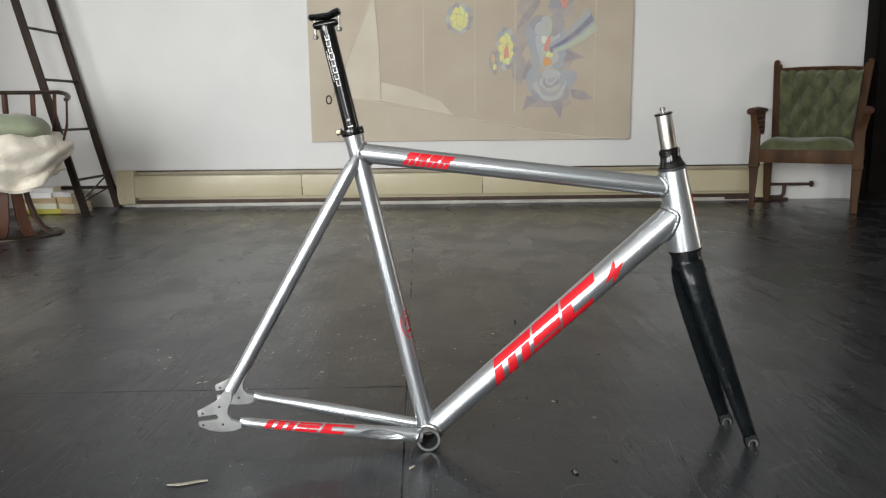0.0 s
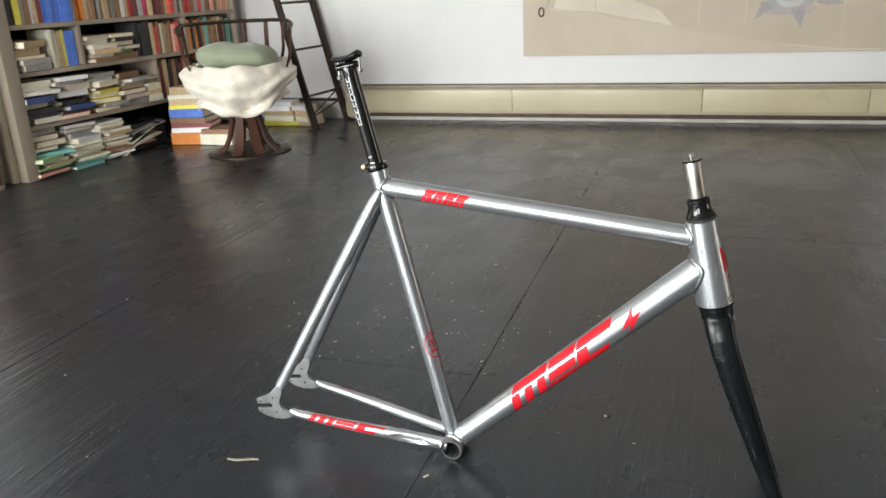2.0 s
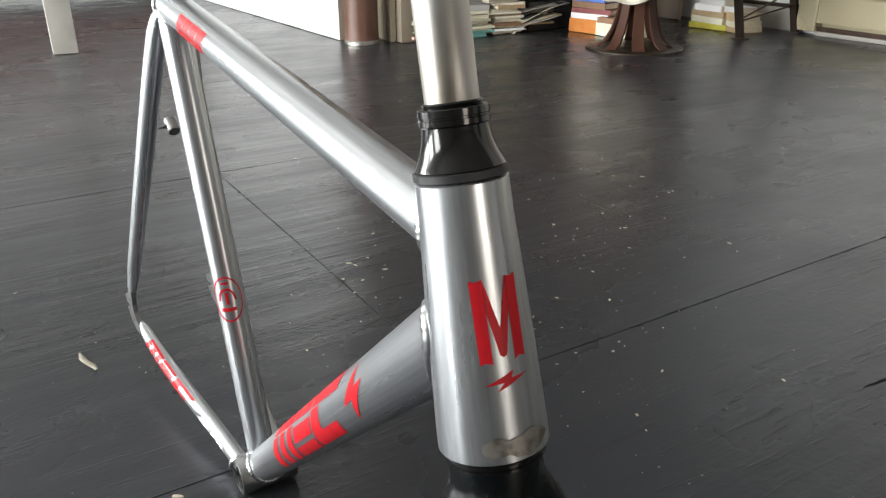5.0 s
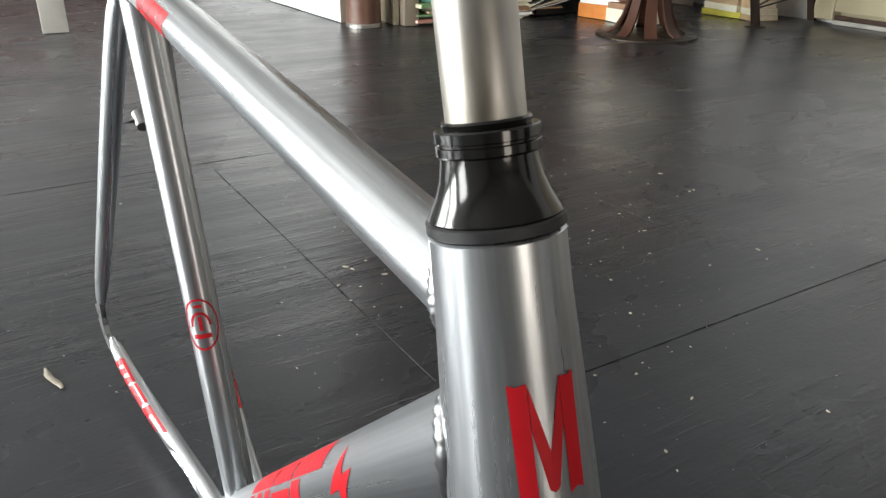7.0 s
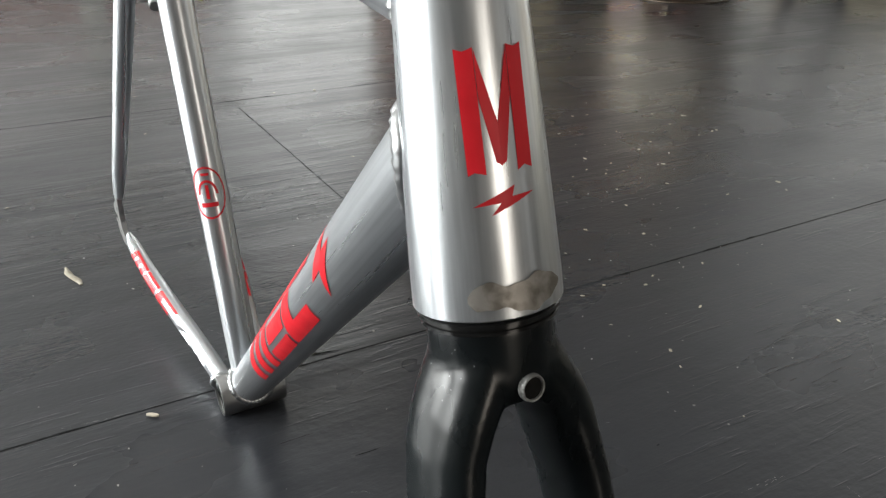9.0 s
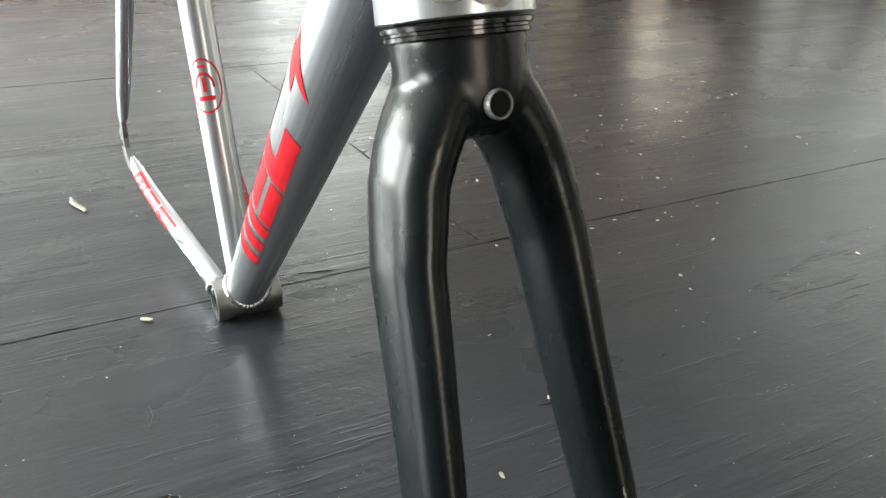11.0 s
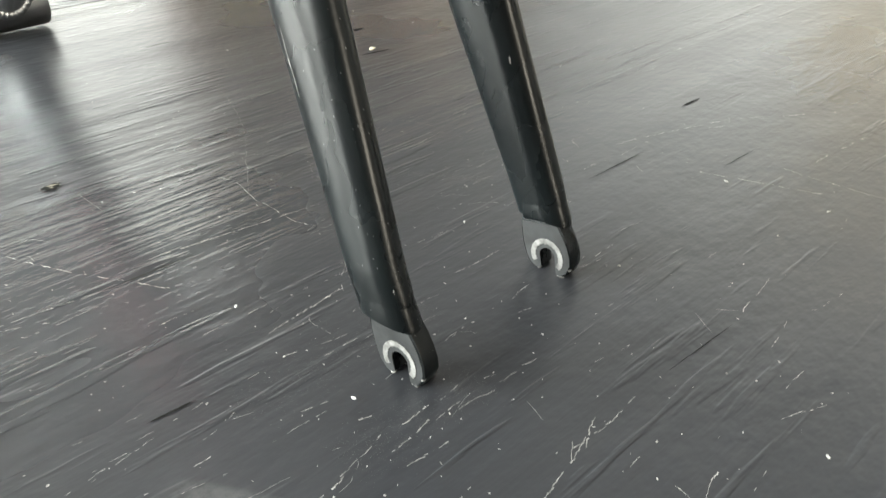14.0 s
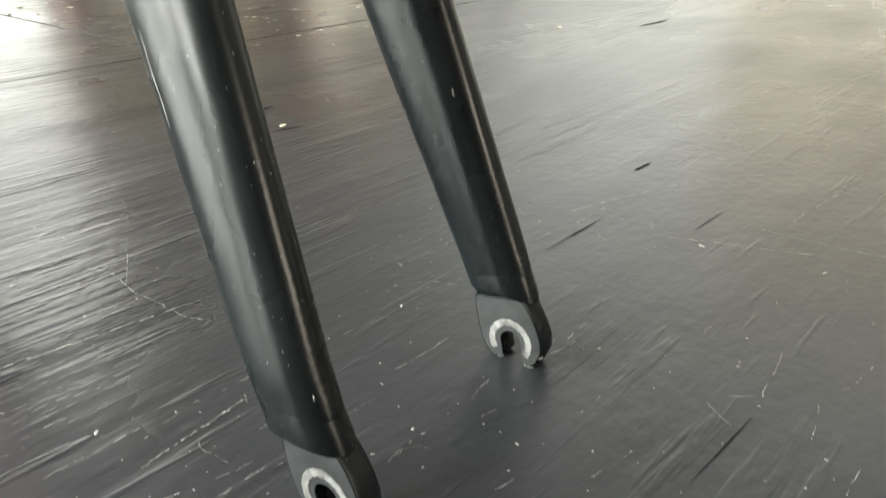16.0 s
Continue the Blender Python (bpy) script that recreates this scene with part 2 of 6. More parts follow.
FLOOR = floor_material()
WALL = mat("white_wall_paint", (0.78, 0.775, 0.77), (0.73, 0.73, 0.73), 0.6, 0.0, 1.6, rvar=0.08, bump=0.12, bscale=60, bdist=0.002)
CEIL = mat("ceiling_paint", (0.50, 0.49, 0.47), (0.44, 0.43, 0.41), 0.7, 0.0, 2, bump=0.1, bscale=40)
TRIM_WHITE = mat("white_gloss_trim", (0.52, 0.50, 0.46), (0.40, 0.385, 0.35), 0.4, 0.0, 7, bump=0.1)
CREAM = mat("cream_enamel", (0.56, 0.50, 0.34), (0.50, 0.44, 0.29), 0.35, 0.0, 3, rvar=0.08, bump=0.04, bscale=30)
DULL_WALL = mat("taupe_wall_paint", (0.28, 0.26, 0.235), (0.24, 0.22, 0.195), 0.65, 0.0, 2, bump=0.1, bscale=40)
BEIGE = mat("beige_trim_paint", (0.42, 0.37, 0.27), (0.34, 0.29, 0.21), 0.5, 0.0, 5, bump=0.1)
TAUPE = mat("taupe_wood_paint", (0.37, 0.31, 0.245), (0.28, 0.23, 0.175), 0.55, 0.0, 6, (1, 1, 0.2), bump=0.12)
METAL_AND_SHADE = mat("dark_metal_and_shade", (0.035, 0.028, 0.022), (0.07, 0.05, 0.035), 0.45, 0.6, 18, rvar=0.12, bump=0.12)
LADDER = mat("brown_ladder_wood", (0.020, 0.012, 0.009), (0.036, 0.021, 0.014), 0.55, 0.0, 16, (1, 1, 0.15), bump=0.12, rvar=0.1, spec=0.25)
PIPE = mat("brown_painted_iron", (0.10, 0.045, 0.03), (0.15, 0.075, 0.05), 0.4, 0.0, 7, rvar=0.12, bump=0.15, lo=0.3, hi=0.75)
CHAIR_WOOD = mat("dark_red_wood", (0.050, 0.022, 0.016), (0.090, 0.042, 0.028), 0.45, 0.0, 9, (1, 1, 0.25), rvar=0.1, bump=0.06, spec=0.14)
OAK = mat("walnut_chair_wood", (0.042, 0.020, 0.009), (0.090, 0.045, 0.020), 0.5, 0.0, 12, (1, 1, 0.2), rvar=0.08, bump=0.06, spec=0.1)
VELVET = mat("green_velvet", (0.070, 0.080, 0.036), (0.125, 0.132, 0.068), 0.8, 0.0, 14, sheen=0.25, bump=0.15, bscale=120, spec=0.1)
FLEECE = mat("cream_fleece", (0.80, 0.745, 0.65), (0.70, 0.64, 0.54), 0.9, 0.0, 16, sheen=0.4, bump=0.55, bscale=70, bdist=0.008)
SAGE = mat("sage_green_cloth", (0.30, 0.335, 0.235), (0.24, 0.275, 0.185), 0.85, 0.0, 7, sheen=0.3, bump=0.2, bscale=160)
CANVAS = mat("raw_canvas", (0.57, 0.495, 0.40), (0.52, 0.445, 0.355), 0.85, 0.0, 3, bump=0.12, bscale=350, bdist=0.001)
CANVAS_MID = mat("bleached_canvas", (0.605, 0.53, 0.43), (0.55, 0.475, 0.38), 0.85, 0.0, 3, bump=0.12, bscale=350, bdist=0.001)
CANVAS_PALE = mat("pale_sailcloth", (0.69, 0.63, 0.525), (0.62, 0.555, 0.455), 0.85, 0.0, 4, bump=0.12, bscale=350, bdist=0.001)
BLACK_WOOD = mat("black_painted_wood", (0.005, 0.004, 0.004), (0.009, 0.007, 0.006), 0.6, 0.0, 6, bump=0.08, spec=0.06)
RUST = mat("rusty_iron_pipe", (0.09, 0.05, 0.035), (0.05, 0.03, 0.022), 0.6, 0.2, 25, bump=0.3)
PAGES = mat("book_pages", (0.84, 0.77, 0.62), (0.72, 0.63, 0.48), 0.8, 0.0, 30, (1, 1, 12), bump=0.2, bscale=90, obj_random=0.18)
TAN = mat("tan_crumbs", (0.55, 0.51, 0.42), (0.38, 0.34, 0.26), 0.8, 0.0, 200, island=0.3)
PALE_DUST = mat("pale_paint_flecks", (0.48, 0.47, 0.45), (0.34, 0.33, 0.31), 0.8, 0.0, 200, island=0.3)
RESIDUE = mat("sticker_residue", (0.17, 0.155, 0.135), (0.33, 0.31, 0.285), 0.5, 0.75, 130, rvar=0.1, bump=0.3, bscale=300, bdist=0.0004, lo=0.4, hi=0.6)
SCRATCH = mat("scuffed_paint", (0.33, 0.325, 0.31), (0.14, 0.138, 0.134), 0.6, 0.0, 120, island=0.4)
LEAFY = mat("yellow_green_leaf", (0.35, 0.36, 0.05), (0.28, 0.3, 0.04), 0.6, 0.0, 60)
PLANK_BROWN = mat("red_brown_wood", (0.13, 0.05, 0.03), (0.09, 0.035, 0.02), 0.45, 0.0, 7, (1, 0.2, 1), bump=0.08)
CRACK = mat("open_grain_check", (0.006, 0.006, 0.006), (0.010, 0.010, 0.009), 0.8, 0.0, 90, spec=0.12)
TORN = mat("torn_bare_wood", (0.42, 0.39, 0.31), (0.20, 0.18, 0.13), 0.9, 0.0, 300, bump=0.4, bscale=500)
FAINT = mat("faint_rubbed_paint", (0.085, 0.086, 0.085), (0.070, 0.071, 0.070), 0.34, 0.0, 150, island=0.3)


# ---- mesh helpers ----
def finish(bm, angle=35):
    bm.normal_update()
    lim = radians(angle)
    for f in bm.faces:
        f.smooth = True
    for e in bm.edges:
        if len(e.link_faces) != 2 or e.calc_face_angle(0) > lim:
            e.smooth = False


def part(name, bm, material, parent=None, label="", angle=35):
    me = bpy.data.meshes.new(name)
    finish(bm, angle)
    bm.to_mesh(me)
    bm.free()
    for m in material if isinstance(material, (list, tuple)) else [material]:
        me.materials.append(m)
    ob = new(name, me)
    if parent is not None:
        ob.parent = parent
    if label:
        tagged(ob, label)
    return ob


def thing(name, m, label, category, group="", kind=""):
    ob = new(name)
    ob.empty_display_size = 0.05
    ob.matrix_world = m
    return tagged(ob, label, category, group, kind)


def box(bm, x0, x1, y0, y1, z0, z1, bevel=0.0, m=None, seg=2):
    made = bmesh.ops.create_cube(bm, size=1.0, matrix=Matrix.Translation(((x0 + x1) / 2, (y0 + y1) / 2, (z0 + z1) / 2)) @ Matrix.Diagonal((x1 - x0, y1 - y0, z1 - z0, 1)))
    vs = made["verts"]
    if bevel:
        es = list({e for v in vs for e in v.link_edges})
        made = bmesh.ops.bevel(bm, geom=es, offset=bevel, segments=seg, profile=0.7, affect="EDGES")
        vs = list({v for f in made["faces"] for v in f.verts} | {v for v in vs if v.is_valid})
    if m is not None:
        bmesh.ops.transform(bm, matrix=m, verts=vs)
    return vs


def basis(t, side):
    t = t.normalized()
    s = (side - t * side.dot(t)).normalized()
    return t, s, t.cross(s)


def sweep(bm, pts, radii, side=(0, 1, 0), n=24, caps=True, power=2.0):
    """A tube along pts; radii are numbers or (across along side, across the other way)."""
    pts = [Vector(p) for p in pts]
    rings = []
    for i, p in enumerate(pts):
        t = (pts[min(i + 1, len(pts) - 1)] - pts[max(i - 1, 0)])
        _, s, o = basis(t, Vector(side))
        r = radii[i] if isinstance(radii, (list, tuple)) else radii
        a, b = r if isinstance(r, (list, tuple)) else (r, r)
        ring = []
        for k in range(n):
            c, d = math.cos(2 * math.pi * k / n), math.sin(2 * math.pi * k / n)
            if power != 2.0:
                c = math.copysign(abs(c) ** (2 / power), c)
                d = math.copysign(abs(d) ** (2 / power), d)
            ring.append(bm.verts.new(p + s * (a * c) + o * (b * d)))
        rings.append(ring)
    for r0, r1 in zip(rings, rings[1:]):
        for k in range(n):
            bm.faces.new((r0[k], r0[(k + 1) % n], r1[(k + 1) % n], r1[k]))
    if caps:
        bm.faces.new(rings[0][::-1])
        bm.faces.new(rings[-1])
    return rings


def loop_sweep(bm, pts, radius, n=8):
    """A closed ring tube; radius may be a list."""
    pts = [Vector(p) for p in pts]
    centre = sum(pts, Vector()) / len(pts)
    rings = []
    for i, p in enumerate(pts):
        t = pts[(i + 1) % len(pts)] - pts[i - 1]
        _, s, o = basis(t, p - centre)
        r = radius[i] if isinstance(radius, list) else radius
        rings.append([bm.verts.new(p + (s * math.cos(2 * math.pi * k / n) + o * math.sin(2 * math.pi * k / n)) * r) for k in range(n)])
    for i in range(len(rings)):
        r0, r1 = rings[i], rings[(i + 1) % len(rings)]
        for k in range(n):
            bm.faces.new((r0[k], r0[(k + 1) % n], r1[(k + 1) % n], r1[k]))


def lathe(bm, p0, axis, profile, n=40, closed=False):
    """Turned shape: profile of (along, radius) about axis from p0."""
    p0, axis = Vector(p0), Vector(axis).normalized()
    _, s, o = basis(axis, Vector((0, 1, 0)) if abs(axis.y) < 0.9 else Vector((1, 0, 0)))
    rings = []
    for a, r in profile:
        rings.append([bm.verts.new(p0 + axis * a + (s * math.cos(2 * math.pi * k / n) + o * math.sin(2 * math.pi * k / n)) * r) for k in range(n)])
    pairs = list(zip(rings, rings[1:])) + ([(rings[-1], rings[0])] if closed else [])
    for r0, r1 in pairs:
        for k in range(n):
            bm.faces.new((r0[k], r0[(k + 1) % n], r1[(k + 1) % n], r1[k]))
    if not closed:
        bm.faces.new(rings[0][::-1])
        bm.faces.new(rings[-1])
    bmesh.ops.recalc_face_normals(bm, faces=bm.faces)


def prism(bm, outline, y0, y1, bevel=0.0, m=None):
    """An outline in (x, z), given depth from y0 to y1."""
    a = [bm.verts.new((x, y0, z)) for x, z in outline]
    b = [bm.verts.new((x, y1, z)) for x, z in outline]
    fs = [bm.faces.new(a), bm.faces.new(b[::-1])]
    k = len(outline)
    for i in range(k):
        fs.append(bm.faces.new((a[i], b[i], b[(i + 1) % k], a[(i + 1) % k])))
    bmesh.ops.recalc_face_normals(bm, faces=fs)
    vs = a + b
    if bevel:
        es = [e for e in fs[0].edges] + [e for e in fs[1].edges]
        r = bmesh.ops.bevel(bm, geom=es, offset=bevel, segments=2, profile=0.7, affect="EDGES")
        vs = list({v for f in r["faces"] for v in f.verts} | {v for v in vs if v.is_valid})
    if m is not None:
        bmesh.ops.transform(bm, matrix=m, verts=vs)
    return vs


# ---- floor and walls ----
floor = thing("floor", Matrix(), "dark grey painted plywood sheet floor, scratched and dusty", "floor", kind="structure")
bm = bmesh.new()
box(bm, -9.2, 6.8, SOUTH - 0.3, 6.2, -0.25, -0.0016)
part("subfloor", bm, FLOOR, floor)


def wall_slab(name, x0, x1, y0, y1, z0, z1, label, material=WALL, m=None):
    b = bmesh.new()
    box(b, x0, x1, y0, y1, z0, z1)
    ob = part(name, b, material)
    if m is not None:
        ob.matrix_world = m
    return tagged(ob, label, "wall", kind="structure")


TALL = 3.1
NORTH = pose(0, 5.335, 0, 0, 0, 4.3)  # the far wall's face: local x along it, local -y into the room
wall_slab("wall_north", -4.0, 6.7, 0.0, 0.15, -0.03, TALL, "white painted plaster wall behind the painting", m=NORTH)
wall_slab("wall_west", -3.75, -3.60, 2.82, 5.2, -0.03, TALL, "white painted wall behind the bookcase")
bm = bmesh.new()
_y, _w = EAST_WINDOW[0], EAST_WINDOW[1]
box(bm, EAST, EAST + 0.15, SOUTH, 5.95, -0.03, SILL)
box(bm, EAST, EAST + 0.15, SOUTH, 5.95, HEAD, TALL)
box(bm, EAST, EAST + 0.15, SOUTH, _y - _w / 2, SILL, HEAD)
box(bm, EAST, EAST + 0.15, _y + _w / 2, 5.95, SILL, HEAD)
tagged(part("wall_east", bm, DULL_WALL), "dull taupe painted side wall with one window", "wall", kind="structure")
wall_slab("wall_west_far", -9.15, -9.0, SOUTH, 3.4, -0.03, TALL, "white wall at the far end of the adjoining space")
PARTITION = pose(-3.36, 2.712, 0, 0, 0, 4.8)
wall_slab("wall_partition", -5.9, 0.0, 0.0, 0.12, 0.004, TALL, "white painted partition wall ending beside the brown column", m=PARTITION)

# the window wall behind the walk
bm = bmesh.new()
edges = [-9.15]
for x, w, _ in WINDOWS:
    edges += [x - w / 2, x + w / 2]
edges.append(6.75)
for a, b in zip(edges[::2], edges[1::2]):
    box(bm, a, b, SOUTH - 0.2, SOUTH, SILL, HEAD)
box(bm, -9.15, 6.75, SOUTH - 0.2, SOUTH, -0.03, SILL)
box(bm, -9.15, 6.75, SOUTH - 0.2, SOUTH, HEAD, TALL)
tagged(part("wall_south", bm, WALL), "white wall with a row of tall windows", "wall", kind="structure")


def window(name, m, w):
    win = thing(name, m, "tall white-framed daylight window", "window", "windows", "structure")
    h = HEAD - SILL
    bm = bmesh.new()
    for a in (-w / 2, w / 2 - 0.06):
        box(bm, a, a + 0.06, -0.14, -0.06, 0.003, h - 0.003, 0.004)
    for a in (0.003, h / 2 - 0.03, h - 0.063):
        box(bm, -w / 2 + 0.06, w / 2 - 0.06, -0.135, -0.065, a, a + 0.06, 0.004)
    part("window_frame", bm, TRIM_WHITE, win)


for i, (x, w, _) in enumerate(WINDOWS):
    window(f"window_{i + 1}", pose(x, SOUTH, SILL), w)
window("window_5", pose(EAST, EAST_WINDOW[0], SILL, 0, 0, 90), EAST_WINDOW[1])
bm = bmesh.new()
box(bm, -9.15, 6.75, SOUTH - 0.2, 6.1, TALL, TALL + 0.1)
tagged(part("ceiling", bm, CEIL), "plain white ceiling", "ceiling", kind="structure")


# ---- the bicycle frameset ----
BIKE = pose(-0.027, 1.375, 0.0006, 0.9, 0, 4.52)
bike = thing("bicycle_frameset", BIKE, "raw silver aluminium track bicycle frame with black fork standing without wheels", "bicycle frame")


class Tube:
    """A straight tapered tube from p0 to p1; ref is the side that angle 0 faces."""

    def __init__(self, p0, p1, r0, r1, ref=(0, -1, 0)):
        self.p0, self.p1, self.r0, self.r1 = Vector(p0), Vector(p1), r0, r1
        self.length = (self.p1 - self.p0).length
        self.axis, self.ref, _ = basis(self.p1 - self.p0, Vector(ref))
        self.up = self.axis.cross(self.ref)
        if self.up.z < -0.01:
            self.up = -self.up

    def radius(self, s):
        return self.r0 + (self.r1 - self.r0) * s / self.length

    def point(self, s, w, lift=0.0004):
        r = self.radius(s)
        a = w / r
        return self.p0 + self.axis * s + (self.ref * math.cos(a) + self.up * math.sin(a)) * (r + lift)

    def inside(self, p):
        s = max(0.0, min(self.length, (p - self.p0).dot(self.axis)))
        return (p - self.p0 - self.axis * s).length - self.radius(s)

    def build(self, bm, n=48, steps=6, caps=True, start=0.0):
        ts = [start + (1 - start) * i / steps for i in range(steps + 1)]
        sweep(bm, [self.p0.lerp(self.p1, t) for t in ts], [self.r0 + (self.r1 - self.r0) * t for t in ts], n=n, caps=caps)


def decal(name, tube, shapes, material, parent, label="", lift=0.0004):
    """Vinyl shapes given flat in (along, round) metres, laid on a tube."""
    b = bmesh.new()
    for shape in shapes:
        b.faces.new([b.verts.new((s, w, 0)) for s, w in shape])
    lo, hi = min(v.co.y for v in b.verts), max(v.co.y for v in b.verts)
    w = lo + 0.0015
    while w < hi:
        bmesh.ops.bisect_plane(b, geom=b.verts[:] + b.edges[:] + b.faces[:], plane_co=(0, w, 0), plane_no=(0, 1, 0))
        w += 0.002
    for v in b.verts:
        v.co = tube.point(v.co.x, v.co.y, lift)
    bmesh.ops.remove_doubles(b, verts=b.verts, dist=1e-6)
    bmesh.ops.recalc_face_normals(b, faces=b.faces)
    ob = part(name, b, material, parent, label, angle=80)
    for f in ob.data.polygons:
        c = f.center
        s = (c - tube.p0).dot(tube.axis)
        if f.normal.dot(c - tube.p0 - tube.axis * s) < 0:
            f.flip()
    return ob


def decals(name, tube, shapes, material, parent, label="", lift=0.0004):
    for shape in shapes:
        decal(name, tube, [shape], material, parent, label, lift)


class Stay:
    """A swept stay, for laying decals on it."""

    def __init__(self, mids, radii, side):
        self.mids, self.radii, self.side = mids, radii, Vector(side)
        self.p0 = mids[0]
        self.length = (mids[-1] - mids[0]).length
        self.axis, self.ref, self.up = basis(mids[-1] - mids[0], self.side)
        if self.up.z < 0:
            self.up = -self.up

    def point(self, s, w, lift):
        ds = [(m - self.p0).dot(self.axis) for m in self.mids]
        i = max(k for k in range(len(ds) - 1) if ds[k] <= s or k == 0)
        t = (s - ds[i]) / (ds[i + 1] - ds[i])
        c = self.mids[i].lerp(self.mids[i + 1], t)
        a, b = (self.radii[i][k] + (self.radii[i + 1][k] - self.radii[i][k]) * t + lift for k in (0, 1))
        q = w / b
        return c + self.ref * a * math.cos(q) + self.up * b * math.sin(q)


def slant(shapes, s0, k):
    return [[(s0 + s + k * w, w) for s, w in shape] for shape in shapes]


def rect(a, b, c, d):
    return [(a, c), (b, c), (b, d), (a, d)]


def weld(name, tube, other, parent, bead=0.0028, far=False, n=96):
    """A rippled bead where tube meets other."""
    pts = []
    for k in range(n):
        w = 2 * math.pi * k / n
        lo, hi = (tube.length * 0.5, tube.length) if far else (tube.length * 0.5, 0.0)
        for _ in range(22):
            mid = (lo + hi) / 2
            if other.inside(tube.point(mid, w * tube.radius(mid), 0)) > 0:
                lo = mid
            else:
                hi = mid
        pts.append(tube.point(lo, w * tube.radius(lo), -0.0012))
    b = bmesh.new()
    loop_sweep(b, pts, [1.55 * bead * (1 + 0.09 * math.sin(k * 2 * math.pi / 3) + 0.06 * random.uniform(-1, 1)) for k in range(n)])
    return part(name, b, WELD, parent, angle=70)


BB = Vector((0, 0, 0.0226))
HT_TOP, HT_BOT = Vector((0.4472, 0, 0.5215)), Vector((0.478, 0, 0.3755))
STEER = (HT_TOP - HT_BOT).normalized()
POST = Vector((-0.1255, 0, 0.588)) - BB
POST.normalize()
seat_tube_t = Tube(BB, BB + POST * 0.583, 0.0160, 0.0165)
top_tube_t = Tube((-0.1165, 0, 0.5573), (0.455, 0, 0.4877), 0.0172, 0.0176)
down_tube_t = Tube((-0.002, 0, 0.0262), (0.4625, 0, 0.4440), 0.0212, 0.0262)
head_tube_t = Tube(HT_BOT, HT_TOP, 0.0312, 0.0246, ref=(1, 0, 0))
bb_t = Tube(BB + Vector((0, -0.034, 0)), BB + Vector((0, 0.034, 0)), 0.0222, 0.0222, ref=(0, 0, 1))

bm = bmesh.new()
seat_tube_t.build(bm, start=0.033)
lathe(bm, BB + POST * 0.570, POST, [(0, 0.0164), (0.001, 0.0176), (0.0155, 0.0176), (0.0165, 0.0168)])
seat_tube = part("seat_tube", bm, brushed("seat_tube_alu", seat_tube_t.axis), bike)
bm = bmesh.new()
top_tube_t.build(bm)
top_tube = part("top_tube", bm, brushed("top_tube_alu", top_tube_t.axis), bike)
bm = bmesh.new()
down_tube_t.build(bm, start=0.030)
down_tube = part("down_tube", bm, brushed("down_tube_alu", down_tube_t.axis), bike)
bm = bmesh.new()
HT_LEN = (HT_TOP - HT_BOT).length
lathe(bm, HT_BOT, STEER, [(0, 0.0300), (0.0008, 0.0312), (0.012, 0.0310), (HT_LEN * 0.5, 0.0281), (HT_LEN - 0.02, 0.0250), (HT_LEN - 0.0008, 0.0246), (HT_LEN, 0.0236)], n=64)
head_tube = part("head_tube", bm, brushed("head_tube_alu", STEER), bike)
bm = bmesh.new()
lathe(bm, bb_t.p0, (0, 1, 0), [(0, 0.0178), (0, 0.0214), (0.0012, 0.0222), (0.0668, 0.0222), (0.068, 0.0214), (0.068, 0.0178), (0.060, 0.0174), (0.008, 0.0174)], n=56, closed=True)
bb_shell = part("bottom_bracket_shell", bm, ALU_RAW, bike, "machined bare aluminium bottom bracket shell")
# thread rings over the bore's width, darker than the shell
bm = bmesh.new()
for k in range(25):
    y = -0.031 + 0.0025 * k
    loop_sweep(bm, [BB + Vector((0.0173 * math.cos(a), y, 0.0173 * math.sin(a))) for a in (2 * math.pi * i / 40 for i in range(40))], 0.0007, 6)
part("thread", bm, THREAD, bb_shell, "dark screw thread")

weld("weld_bead", top_tube_t, head_tube_t, bike, far=True)
weld("weld_bead", down_tube_t, head_tube_t, bike, 0.0032, far=True)
weld("weld_bead", top_tube_t, seat_tube_t, bike)
weld("weld_bead", down_tube_t, bb_t, bike, 0.0034)
weld("weld_bead", seat_tube_t, bb_t, bike)

# stays, rear ends and bridge, one of each on either side
REAR = [(-0.3500, 0.137), (-0.3525, 0.122), (-0.3600, 0.107), (-0.3605, 0.095), (-0.354, 0.085), (-0.338, 0.080), (-0.336, 0.070), (-0.352, 0.064),
        (-0.374, 0.0625), (-0.394, 0.066), (-0.412, 0.0745), (-0.4135, 0.0825), (-0.381, 0.0865), (-0.3775, 0.0915), (-0.381, 0.0965), (-0.4135, 0.0925),
        (-0.4145, 0.1035), (-0.404, 0.1085), (-0.3820, 0.1200), (-0.3640, 0.1400), (-0.3560, 0.1430)]
STAY_S = {s: brushed("seat_stay_alu", (-0.2295, s * 0.041, -0.4175)) for s in (-1, 1)}
STAY_C = {s: brushed("chain_stay_alu", (0.328, -s * 0.0385, -0.052)) for s in (-1, 1)}
